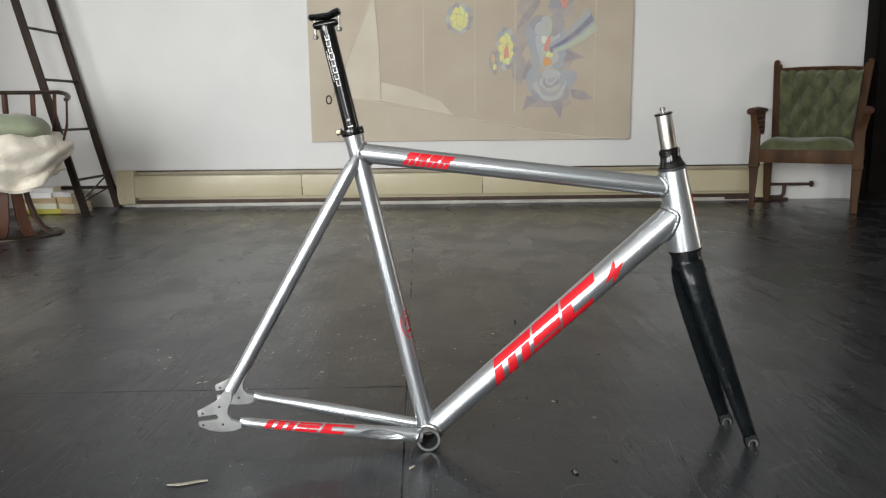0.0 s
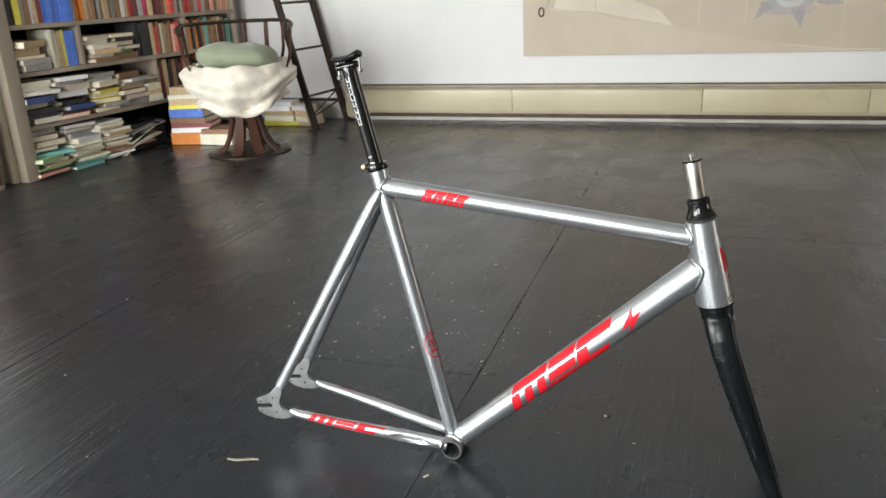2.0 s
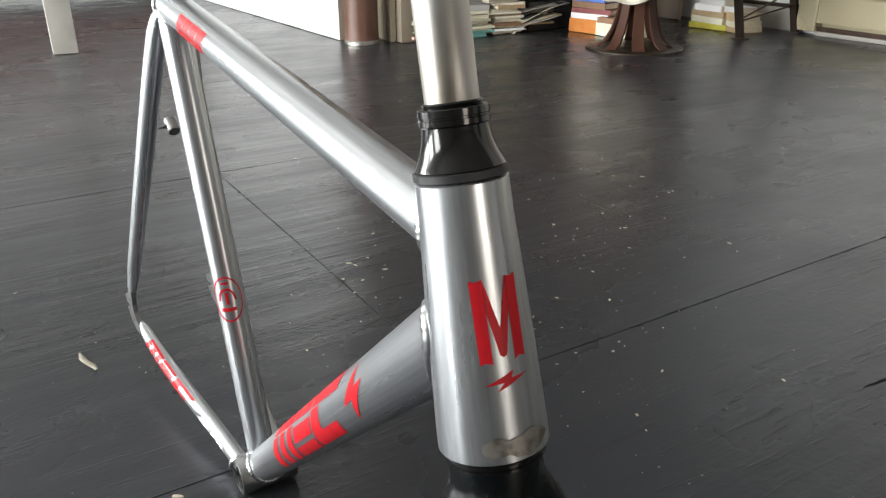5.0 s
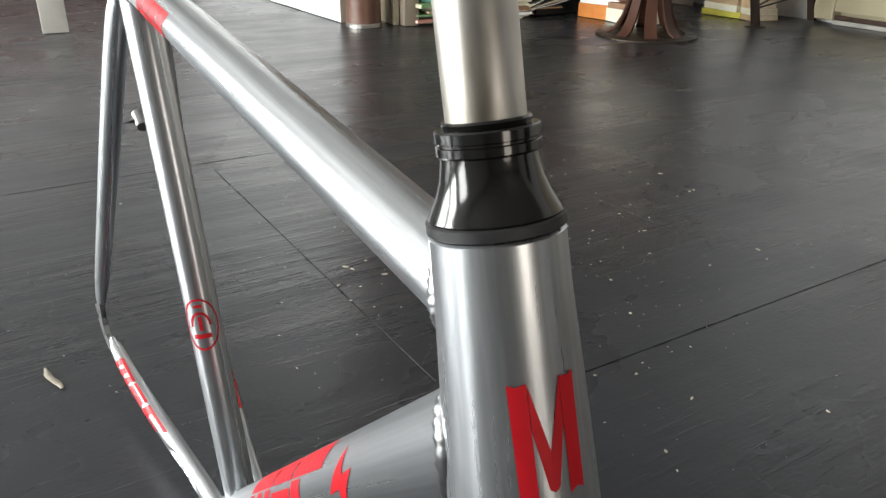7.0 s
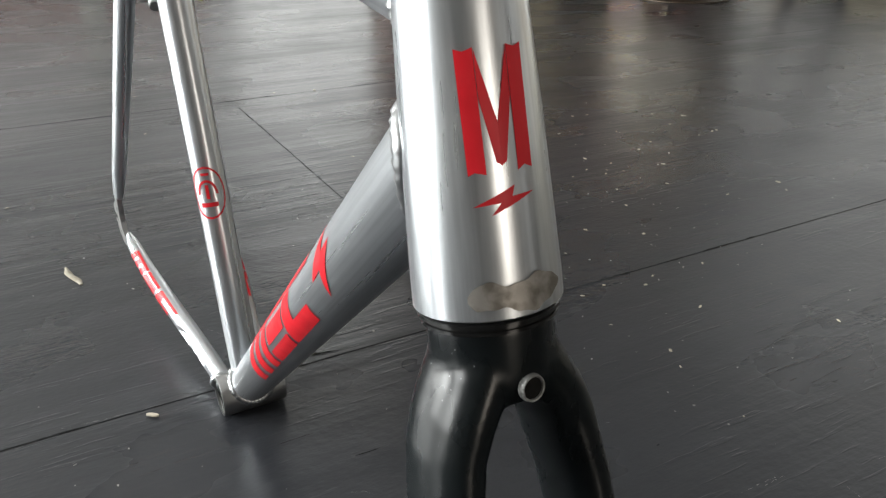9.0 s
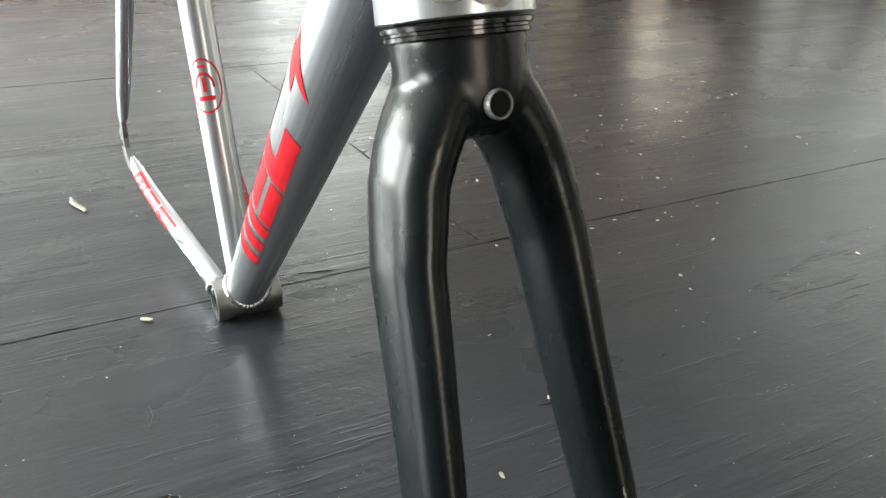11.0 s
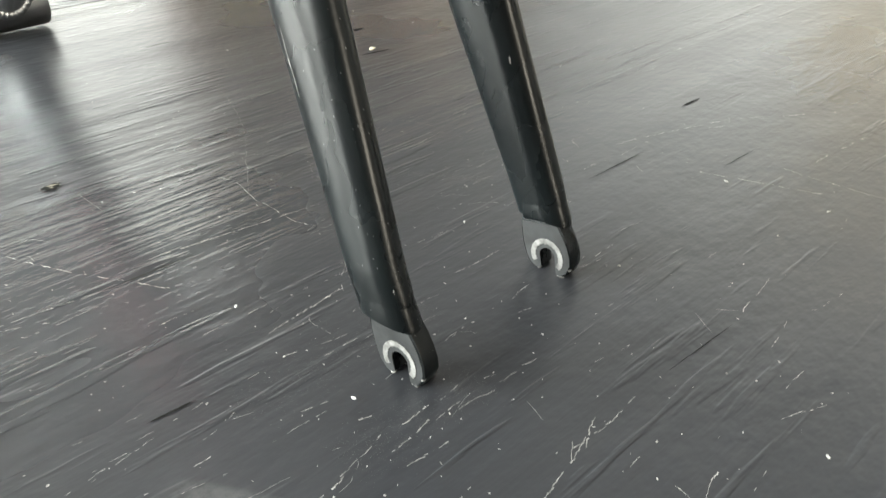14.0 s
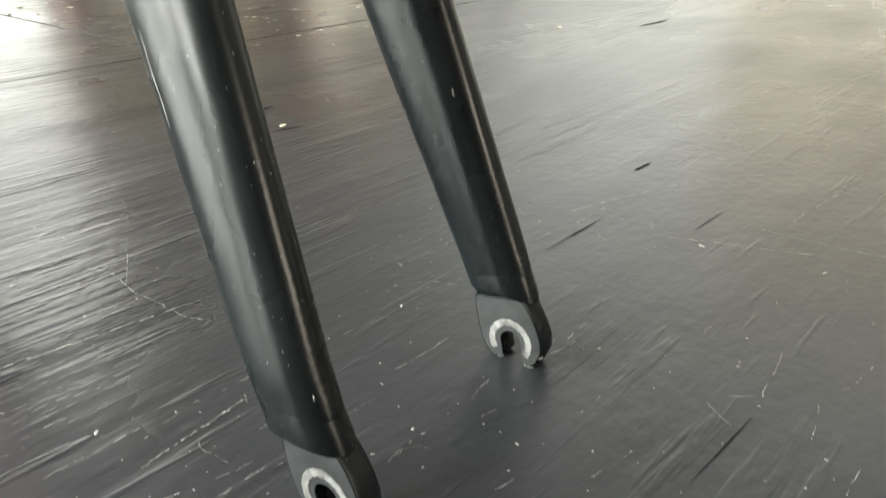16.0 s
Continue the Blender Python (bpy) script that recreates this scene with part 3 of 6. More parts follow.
for side in (-1, 1):
    y = side * 0.0635
    bm = bmesh.new()
    prism(bm, REAR, y - 0.0034, y + 0.0034, 0.0007)
    drop = part("rear_dropout", bm, ALU_RAW, bike, "cast aluminium rear-facing track dropout with slot", 6)
    for cx, cz in ((-0.3745, 0.111), (-0.405, 0.099), (-0.3700, 0.0775), (-0.405, 0.077)):
        bm = bmesh.new()
        lathe(bm, (cx, y - 0.0036, cz), (0, 1, 0), [(0, 0.0024), (0.0072, 0.0024)], n=14)
        part("bolt_hole", bm, RUBBER_AND_SHADE, drop)
    stay_t = Tube((-0.1185, side * 0.0135, 0.553), (-0.3555, side * 0.0626, 0.1385), 0.0118, 0.0102)
    bm = bmesh.new()
    ts = [0, 0.025, 0.06, 0.15, 0.4, 0.7, 0.9, 0.96, 1.0]
    sweep(bm, [stay_t.p0.lerp(stay_t.p1, t) for t in ts], [(0.0030, 0.0060), (0.0075, 0.0095), (0.0100, 0.0114), (0.0112, 0.0122), (0.0110, 0.0122), (0.0100, 0.0115), (0.0090, 0.0105), (0.0075, 0.0108), (0.0062, 0.0112)], n=32)
    part("seat_stay", bm, STAY_S[side], bike)
    a, b = Vector((-0.340, side * 0.0610, 0.0795)), Vector((-0.012, side * 0.0225, 0.0275))
    bm = bmesh.new()
    keys = [(0, 0.0045, 0.0085), (0.04, 0.0075, 0.0085), (0.10, 0.0085, 0.0090), (0.3, 0.0095, 0.0105), (0.5, 0.0100, 0.0120), (0.62, 0.0100, 0.0128),
            (0.78, 0.0096, 0.0136), (0.93, 0.0098, 0.0135), (1.0, 0.0100, 0.0132)]
    shape = []
    for k in range(65):
        t = k / 64
        i = max(q for q in range(len(keys) - 1) if keys[q][0] <= t)
        u = (t - keys[i][0]) / (keys[i + 1][0] - keys[i][0])
        shape.append((t, keys[i][1] + (keys[i + 1][1] - keys[i][1]) * u, keys[i][2] + (keys[i + 1][2] - keys[i][2]) * u))
    mids = []
    for t, _, _ in shape:
        p = a.lerp(b, t)
        p.y += side * 0.006 * math.sin(math.pi * min(1, t / 0.9)) * (1 - t)
        mids.append(p)
    rings = sweep(bm, mids, [(w, h) for _, w, h in shape], n=48)
    # pressed-in dimple that clears the chainring
    t, s, o = basis(b - a, Vector((0, side, 0)))
    c = a.lerp(b, 0.775)
    for ring in rings:
        for v in ring:
            d = v.co - c
            q = (d.dot(t) / 0.037) ** 2 + (d.dot(o) / 0.0085) ** 2
            if d.dot(s) > 0 and q < 1:
                v.co -= s * 0.0068 * min(1.0, 2.2 * (1 - q)) ** 0.8
    stay = part("chain_stay", bm, STAY_C[side], bike, angle=60)
    near = Stay(mids, [(w, h) for _, w, h in shape], (0, side, 0))
    bars = [rect(0, 0.046, 0.0050, 0.0085), rect(0, 0.011, -0.0095, 0.0042), rect(0.017, 0.028, -0.0095, 0.0042), rect(0.034, 0.045, -0.0095, 0.0042),
            rect(0.049, 0.085, 0.0045, 0.0085), rect(0.049, 0.085, -0.0022, 0.0032), rect(0.049, 0.085, -0.0095, -0.0042),
            [(0.090, -0.0095), (0.128, -0.0095), (0.128, -0.0040), (0.106, -0.0040), (0.104, 0.0040), (0.138, 0.0040), (0.138, 0.0085), (0.090, 0.0085)]]
    decals("red_block", near, [[(q * 1.12, w * 1.1 + 0.0062) for q, w in sh] for sh in slant(bars, 0.042, 0.55)], RED, stay, "", 0.0005)
    weld("weld_bead", Tube(b + (a - b) * 0.3, b, 0.0115, 0.0115), bb_t, bike, 0.0026, far=True, n=48)

bridge_t = Tube((-0.2085, -0.034, 0.404), (-0.2085, 0.034, 0.404), 0.0082, 0.0082, ref=(0, 0, 1))
bm = bmesh.new()
bridge_t.build(bm, 24)
lathe(bm, (-0.198, 0, 0.4005), (-0.87, 0, 0.49), [(0, 0.0062), (0.001, 0.0070), (0.021, 0.0070), (0.022, 0.0062)], n=24)
part("brake_bridge", bm, ALU_RAW, bike)

# red graphics on the large tubes, as plain slanted blocks
blocks = [rect(0, 0.090, 0.0125, 0.0300), rect(0, 0.020, -0.0220, 0.0110), rect(0.033, 0.053, -0.0220, 0.0110), rect(0.066, 0.086, -0.0220, 0.0110),
          rect(0.095, 0.160, 0.0125, 0.0300), rect(0.095, 0.160, -0.0060, 0.0075), rect(0.093, 0.160, -0.0220, -0.0105),
          [(0.165, -0.0220), (0.238, -0.0220), (0.238, -0.0085), (0.193, -0.0085), (0.190, 0.0110), (0.165, 0.0110)], rect(0.165, 0.246, 0.0125, 0.0300)]
decals("red_block", down_tube_t, slant(blocks, 0.172, 0.62), RED, down_tube)
BOLT = [(0.006, 0.019), (-0.019, -0.005), (-0.003, -0.003), (-0.009, -0.019), (0.019, 0.006), (0.004, 0.004)]


def fan(shape):
    """Split a zigzag into triangles about its middle edge."""
    a, b, c, d, e, f = shape
    return [[a, b, c], [a, c, f], [f, c, d], [f, d, e]]


decal("lightning_bolt", down_tube_t, [[(0.464 + 1.3 * s + 0.35 * w, w + 0.001) for s, w in q] for q in fan(BOLT)], RED, down_tube, "red vinyl lightning bolt")
tt = []
for k in range(4):
    a = k * 0.0205
    tt += [rect(a, a + 0.0165, -0.0005, 0.0125), rect(a, a + 0.0075, -0.0125, -0.0015), rect(a + 0.0100, a + 0.0180, -0.0125, -0.0015), rect(a + 0.0165, a + 0.0195, 0.004, 0.0125)]
decals("red_block", top_tube_t, slant(tt, 0.0835, 0.45), RED, top_tube)


def head_shift(shapes, s, w):
    return [[(s + a, w + b) for a, b in q] for q in shapes]


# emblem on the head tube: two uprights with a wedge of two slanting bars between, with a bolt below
emblem = [[(-0.0195, -0.0125), (0.0195, -0.0125), (0.0185, -0.0095), (0.0195, -0.0060), (-0.0195, -0.0060), (-0.0185, -0.0100)],
          [(-0.0195, 0.0060), (0.0195, 0.0060), (0.0185, 0.0095), (0.0195, 0.0125), (-0.0195, 0.0125), (-0.0180, 0.0090)],
          [(-0.0160, -0.0019), (0.0040, -0.0058), (0.0190, -0.0058), (-0.0035, 0.0), (-0.0172, 0.0)],
          [(-0.0172, 0.0), (-0.0035, 0.0), (0.0190, 0.0058), (0.0040, 0.0058), (-0.0160, 0.0019)]]
HEAD_W = -0.0050
decals("red_block", head_tube_t, head_shift([[(a * 1.15, b * 1.03) for a, b in q] for q in emblem], 0.0785, HEAD_W), RED, head_tube)
decal("lightning_bolt", head_tube_t, head_shift([[(w * 0.27, s * 0.66) for s, w in q] for q in fan(BOLT)], 0.0460, HEAD_W), RED, head_tube, "small red vinyl lightning bolt")

# glue residue low on the head tube
patch = []
for k in range(33):
    w = -0.0235 + 0.041 * k / 32
    e = max(0.0, 1 - ((k - 16) / 16.5) ** 6)
    hi = 0.0098 + 0.0062 * e * (0.9 + 0.22 * math.sin(0.35 * k) + 0.07 * math.sin(0.9 * k + 1))
    lo = 0.0098 - 0.0068 * e * (0.85 + 0.25 * math.sin(0.3 * k + 2) + 0.07 * math.sin(1.0 * k))
    patch.append((w, lo, hi))
decal("glue_residue", head_tube_t, [[(a[1], a[0]), (b[1], b[0]), (b[2], b[0]), (a[2], a[0])] for a, b in zip(patch, patch[1:])], RESIDUE, head_tube, "smeared grey glue residue", 0.0009)

# round badge on the seat tube
badge_t = Tube(seat_tube_t.p0, seat_tube_t.p1, 0.0160, 0.0165, ref=(0.90, -0.44, 0))
ring = []
for k in range(20):
    a0, a1 = 2 * math.pi * k / 20, 2 * math.pi * (k + 1) / 20
    ring.append([(0.0180 * math.cos(a0), 0.0130 * math.sin(a0)), (0.0180 * math.cos(a1), 0.0130 * math.sin(a1)), (0.0166 * math.cos(a1), 0.0119 * math.sin(a1)), (0.0166 * math.cos(a0), 0.0119 * math.sin(a0))])
for k in range(10):
    a0, a1 = math.pi * (k / 10 - 0.5), math.pi * ((k + 1) / 10 - 0.5)
    ring.append([(0.0100 * math.cos(a0) - 0.001, 0.0075 * math.sin(a0)), (0.0100 * math.cos(a1) - 0.001, 0.0075 * math.sin(a1)), (0.0082 * math.cos(a1) - 0.001, 0.0058 * math.sin(a1)), (0.0082 * math.cos(a0) - 0.001, 0.0058 * math.sin(a0))])
ring += [rect(-0.0095, -0.0065, -0.0062, 0.0062), rect(-0.0040, 0.0055, -0.0012, 0.0012), rect(0.0118, 0.0136, -0.0030, 0.0030)]
decal("round_badge", badge_t, [[(0.2215 + s * 1.5, w * 1.4) for s, w in q] for q in ring], RED, seat_tube, "round red vinyl badge")

# fork: a crown and two legs blended into one body
DOWN = -STEER
FWD = Vector((-DOWN.z, 0, DOWN.x)).normalized()
if FWD.x < 0:
    FWD = -FWD


STEERED = Matrix.Rotation(radians(4.5), 3, STEER)  # the fork is turned a little to one side


def fork_at(a, f, y):
    return HT_BOT + DOWN * a + STEERED @ (FWD * f + Vector((0, y, 0)))


bm = bmesh.new()
lathe(bm, fork_at(0.004, 0, 0), DOWN, [(0, 0.0272), (0.012, 0.0270), (0.020, 0.0266), (0.028, 0.0258), (0.036, 0.0215), (0.041, 0.012)], n=48)
# along the column, fore and aft, sideways, half width, half depth
LEG = [(0.018, 0.0, 0.01, 0.0145, 0.0224), (0.028, 0.0, 0.0135, 0.0145, 0.0237), (0.037, 0.0, 0.019, 0.0142, 0.0241), (0.047, 0.0003, 0.0244, 0.0138, 0.0239), (0.06, 0.0007, 0.0293, 0.0134, 0.0228),
       (0.0756, 0.0017, 0.0321, 0.0129, 0.0229), (0.0912, 0.0032, 0.035, 0.0124, 0.0223), (0.1431, 0.0099, 0.0384, 0.0113, 0.0209), (0.2053, 0.0193, 0.0432, 0.0104, 0.0194), (0.278, 0.0304, 0.0482, 0.0098, 0.0169),
       (0.3455, 0.041, 0.0529, 0.0096, 0.0141), (0.3600, 0.0434, 0.0532, 0.0090, 0.0138), (0.3650, 0.0442, 0.0531, 0.0070, 0.0130), (0.3690, 0.0448, 0.0529, 0.0040, 0.0120)]
for side in (-1, 1):
    sweep(bm, [fork_at(a, f, side * y) for a, f, y, _, _ in LEG], [(w, d) for _, _, _, w, d in LEG], side=tuple(STEERED @ Vector((0, 1, 0))), n=48, power=2.15)
fork = part("fork", bm, FORK, bike, "satin black carbon fork, dusty and scratched")
rm = fork.modifiers.new("blend", "REMESH")
rm.mode, rm.voxel_size, rm.use_smooth_shade = "VOXEL", 0.0013, True
sm = fork.modifiers.new("soften", "SMOOTH")
sm.factor, sm.iterations = 0.5, 26

# brake hole with its bare metal insert
bm = bmesh.new()
c = fork_at(0.0318, 0.0252, -0.0016)
FRONT, SIDE = STEERED @ FWD, STEERED @ Vector((0, 1, 0))
lathe(bm, c, FRONT, [(0, 0.0044), (0, 0.0057), (0.0018, 0.0059), (0.0030, 0.0057), (0.0035, 0.0053), (0.0032, 0.0048), (0.0022, 0.0045)], n=32, closed=True)
part("brake_insert", bm, BRIGHT, fork, "bare steel brake bolt insert")
bm = bmesh.new()
lathe(bm, c + FRONT * 0.0012, FRONT, [(0, 0.0047), (0.0012, 0.0047)], n=24)
part("brake_hole", bm, CRACK, fork)

for side in (-1, 1):
    y = side * 0.0519

    def arc_pts(r, a0, a1, m=22):
        return [(r * math.cos(radians(a0 + (a1 - a0) * k / m)), r * math.sin(radians(a0 + (a1 - a0) * k / m))) for k in range(m + 1)]

    axle = fork_at(0.3852, 0.0473, y)
    turn = Matrix.Translation(axle) @ Matrix(((FRONT.x, SIDE.x, -DOWN.x, 0), (FRONT.y, SIDE.y, -DOWN.y, 0), (FRONT.z, SIDE.z, -DOWN.z, 0), (0, 0, 0, 1)))
    # the leg ends in a sharp slanting lip over the flat end
    bm = bmesh.new()
    rings = []
    for a, k in ((0.343, 0.82), (0.355, 0.925), (0.3660, 0.955), (0.3672, 0.940), (0.3668, 0.900), (0.3630, 0.650)):
        ring = []
        for i in range(40):
            u, v = math.cos(2 * math.pi * i / 40), math.sin(2 * math.pi * i / 40)
            u, v = math.copysign(abs(u) ** 0.93, u), math.copysign(abs(v) ** 0.93, v)
            drop = (0.0030 * u - 0.0036 * (1 - u * u)) * (1 if a > 0.36 else 0)
            ring.append(bm.verts.new(fork_at(a + drop, 0.0434 + 0.155 * (a + drop - 0.36) + 0.0142 * k * u, side * 0.0532 + 0.0097 * k * v)))
        rings.append(ring)
    for r0, r1 in zip(rings, rings[1:]):
        for i in range(40):
            bm.faces.new((r0[i], r0[(i + 1) % 40], r1[(i + 1) % 40], r1[i]))
    bm.faces.new(rings[-1])
    bmesh.ops.recalc_face_normals(bm, faces=bm.faces)
    part("leg_lip", bm, FORK, fork)
    # flat plate with a slot open below, its front prong the longer
    slot = arc_pts(0.0043, 180, 0)
    outline = [(-0.0043, -0.0065)] + slot + [(0.0043, -0.0098), (0.0068, -0.0112), (0.0104, -0.0088), (0.0134, -0.0040), (0.0140, 0.0010), (0.0130, 0.0070), (0.0112, 0.0125), (0.0082, 0.0185), (-0.0136, 0.0185), (-0.0142, 0.0130), (-0.0142, 0.0065), (-0.0136, 0.0010), (-0.0124, -0.0036), (-0.0098, -0.0072), (-0.0070, -0.0082)]
    bm = bmesh.new()
    prism(bm, outline, -0.0044, 0.0044, 0.0014, turn)
    tip = part("fork_end", bm, FORK, fork, angle=25)
    bm = bmesh.new()
    inner = [(p * 0.93, q * 0.93 + 0.0001) if math.hypot(p, q) > 0.0085 else (p * 1.05, q) for p, q in outline]
    prism(bm, inner, -0.0046, 0.0046, 0.0, turn)
    part("end_face", bm, END_GREY, tip, "satin grey flat face of the fork end")
    # worn-through ring round the slot, with the teeth of an axle nut pressed in
    bm = bmesh.new()
    outer, teeth = [], []
    for k in range(61):
        a = radians(-46 + 250 * k / 60)
        r = 0.0094 + 0.00015 * math.sin(2.3 * k) + 0.0001 * math.sin(5.1 * k)
        outer.append((r * math.cos(a), r * math.sin(a)))
        q = 0.0064 + (0.0007 if k % 2 else 0.0) + 0.0002 * math.sin(1.3 * k)
        teeth.append((q * math.cos(a), q * math.sin(a)))
    for (o0, o1), (t0, t1) in zip(zip(outer, outer[1:]), zip(teeth, teeth[1:])):
        for y0, y1 in ((-0.0049, -0.0045), (0.0045, 0.0049)):
            prism(bm, [t0, o0, o1, t1], y0, y1, 0.0, turn)
    part("dropout_face", bm, BRIGHT, tip, "bare worn metal ring round the axle slot")
    bm = bmesh.new()
    for p, q, w in ((-0.0062, -0.0076, 0.0013), (0.0066, -0.0104, 0.0016), (0.0050, -0.0100, 0.0011), (0.0118, -0.0060, 0.0008)):
        made = bmesh.ops.create_icosphere(bm, subdivisions=1, radius=1.0, matrix=turn @ Matrix.Translation((p, -0.0036, q)) @ Matrix.Diagonal((w, 0.0014, w * 0.8, 1)))
        for v in made["verts"]:
            v.co += Vector((random.uniform(-1, 1), random.uniform(-1, 1), random.uniform(-1, 1))) * 0.0003
    part("bare_edge", bm, BRIGHT, tip, "chipped bare metal at the prong tips")

# chips and scratches in the black paint
CHIP_GREY = mat("bare_chip", (0.22, 0.22, 0.21), (0.34, 0.33, 0.31), 0.5, 0.0, 300)
def chip(side, a0, a1, out, fwd, width):
    b = bmesh.new()
    pts = []
    for k in range(7):
        a = a0 + (a1 - a0) * k / 6
        i = max(n for n in range(len(LEG) - 1) if LEG[n][0] <= a)
        u = (a - LEG[i][0]) / (LEG[i + 1][0] - LEG[i][0])
        f, y, w, d = (LEG[i][n] + (LEG[i + 1][n] - LEG[i][n]) * u for n in (1, 2, 3, 4))
        q = math.hypot(out, fwd)
        pts.append(fork_at(a, f + d * fwd / q + random.uniform(-0.0004, 0.0004), side * (y + w * out / q)))
    sweep(b, pts, [width * s for s in (0.25, 0.7, 0.4, 1.0, 0.5, 0.8, 0.2)], n=6)
    part("paint_chip", b, CHIP_GREY, fork, "pale chip in the black paint")


chip(-1, 0.250, 0.276, 0.9, -0.42, 0.0003)
chip(-1, 0.222, 0.228, 0.9, -0.42, 0.0005)
chip(1, 0.203, 0.210, -0.25, 0.97, 0.0008)
chip(1, 0.286, 0.289, -0.7, 0.7, 0.0004)
chip(-1, 0.350, 0.352, 0.5, 0.9, 0.0003)

# steering column, headset and cap
bm = bmesh.new()
lathe(bm, HT_TOP, STEER, [(0, 0.0138), (0.02, 0.0142), (0.0985, 0.0142), (0.0995, 0.0138)], n=48)
part("steering_column", bm, STEEL, fork, "bare metal steering column, smudged")
bm = bmesh.new()
lathe(bm, HT_TOP + STEER * 0.0006, STEER, [(0, 0.0240), (0.0006, 0.0250), (0.0042, 0.0250), (0.0046, 0.0243)], n=56)
part("headset_seal", bm, RUBBER_AND_SHADE, bike, "grey-black rubber headset seal")
bm = bmesh.new()
lathe(bm, HT_TOP + STEER * 0.0050, STEER, [(0, 0.0236), (0.0010, 0.0241), (0.0030, 0.0232), (0.0080, 0.0206), (0.0140, 0.0186), (0.0200, 0.0176), (0.0225, 0.0174)], n=56)
part("headset_cone", bm, BLACK_ANO, bike, "glossy black headset cone")
bm = bmesh.new()
lathe(bm, HT_TOP + STEER * 0.0272, STEER, [(0, 0.0178), (0.0008, 0.0186), (0.0036, 0.0186), (0.0040, 0.0181), (0.0048, 0.0181), (0.0052, 0.0186), (0.0086, 0.0186), (0.0092, 0.0180)], n=56)
lathe(bm, HT_TOP + STEER * 0.0362, STEER, [(0, 0.0152), (0.0022, 0.0160), (0.003, 0.0155)], n=48)
part("headset_spacer", bm, BLACK_ANO, bike, "glossy black headset spacer rings")
bm = bmesh.new()
lathe(bm, HT_BOT - STEER * 0.0008, -STEER, [(0, 0.0292), (0.0006, 0.0300), (0.0022, 0.0300), (0.0026, 0.0284), (0.0036, 0.0284), (0.0040, 0.0290), (0.0054, 0.0290), (0.006, 0.0276)], n=56)
part("crown_race", bm, BLACK_ANO, bike, "black lower headset race")
bm = bmesh.new()
lathe(bm, HT_TOP + STEER * 0.0990, STEER, [(0, 0.0148), (0.0006, 0.0158), (0.0030, 0.0160), (0.0036, 0.0150), (0.0030, 0.0100), (0.0024, 0.0050)], n=48)
cap = part("top_cap", bm, BLACK_ANO, fork, "black top cap")
bm = bmesh.new()
lathe(bm, HT_TOP + STEER * 0.1012, STEER, [(0, 0.0026), (0.0055, 0.0026), (0.0058, 0.0046), (0.0060, 0.0050), (0.0100, 0.0050), (0.0108, 0.0044)], n=20)
part("cap_bolt", bm, STEEL, cap, "bare steel cap bolt")

# seat clamp and seatpost
CL = BB + POST * 0.579
bm = bmesh.new()
lathe(bm, CL, POST, [(0, 0.0178), (0.0006, 0.0196), (0.0012, 0.0200), (0.0118, 0.0200), (0.0124, 0.0196), (0.0130, 0.0150)], n=48)
ear = Vector((-0.0225, 0, 0.0)) + CL + POST * 0.0062
box(bm, -0.006, 0.005, -0.0085, 0.0085, -0.0058, 0.0058, 0.002, Matrix.Translation(ear) @ Matrix.Rotation(math.atan2(-POST.x, POST.z), 4, "Y").inverted())
clamp = part("seat_clamp", bm, BLACK_ANO, bike, "black seat clamp collar")
bm = bmesh.new()
lathe(bm, ear + Vector((-0.001, -0.0122, 0)), (0, 1, 0), [(0, 0.0034), (0.0004, 0.0042), (0.0042, 0.0042)], n=20)
part("clamp_bolt", bm, BRASS, clamp, "brass-coloured clamp bolt")
bm = bmesh.new()
P0 = BB + POST * 0.587
POST_LEN = 0.186
lathe(bm, P0, POST, [(0, 0.0136), (POST_LEN - 0.014, 0.0136), (POST_LEN - 0.006, 0.0140), (POST_LEN, 0.0128)], n=48)
post = part("seatpost", bm, BLACK_ANO, bike, "glossy black seatpost")
post_t = Tube(P0, P0 + POST * POST_LEN, 0.0136, 0.0136, ref=(-0.15, -1, 0))
ink = []
for k, tall in enumerate((0.0040, 0.0044, 0.0044, 0.0040, 0.0052, 0.0040, 0.0044, 0.0044)):
    a = 0.080 + k * 0.0112
    ink += [rect(a, a + 0.0016, -tall, tall * 0.8), rect(a + 0.0026, a + 0.0088, tall * 0.5, tall * 0.8), rect(a + 0.0026, a + 0.0088, -tall, -tall * 0.7)]
decals("printed_bar", post_t, ink, WHITE_INK, post, "", 0.0003)
ink = [rect(0.088 + k * 0.0042, 0.0912 + k * 0.0042, -0.0088, -0.0074) for k in range(13)]
ink += [rect(0.0075, 0.0095, -0.004, 0.006), rect(0.0185, 0.0195, -0.003, 0.003), rect(0.0205, 0.0215, -0.002, 0.004)]
decals("printed_bar", post_t, ink, WHITE_INK, post, "", 0.0003)
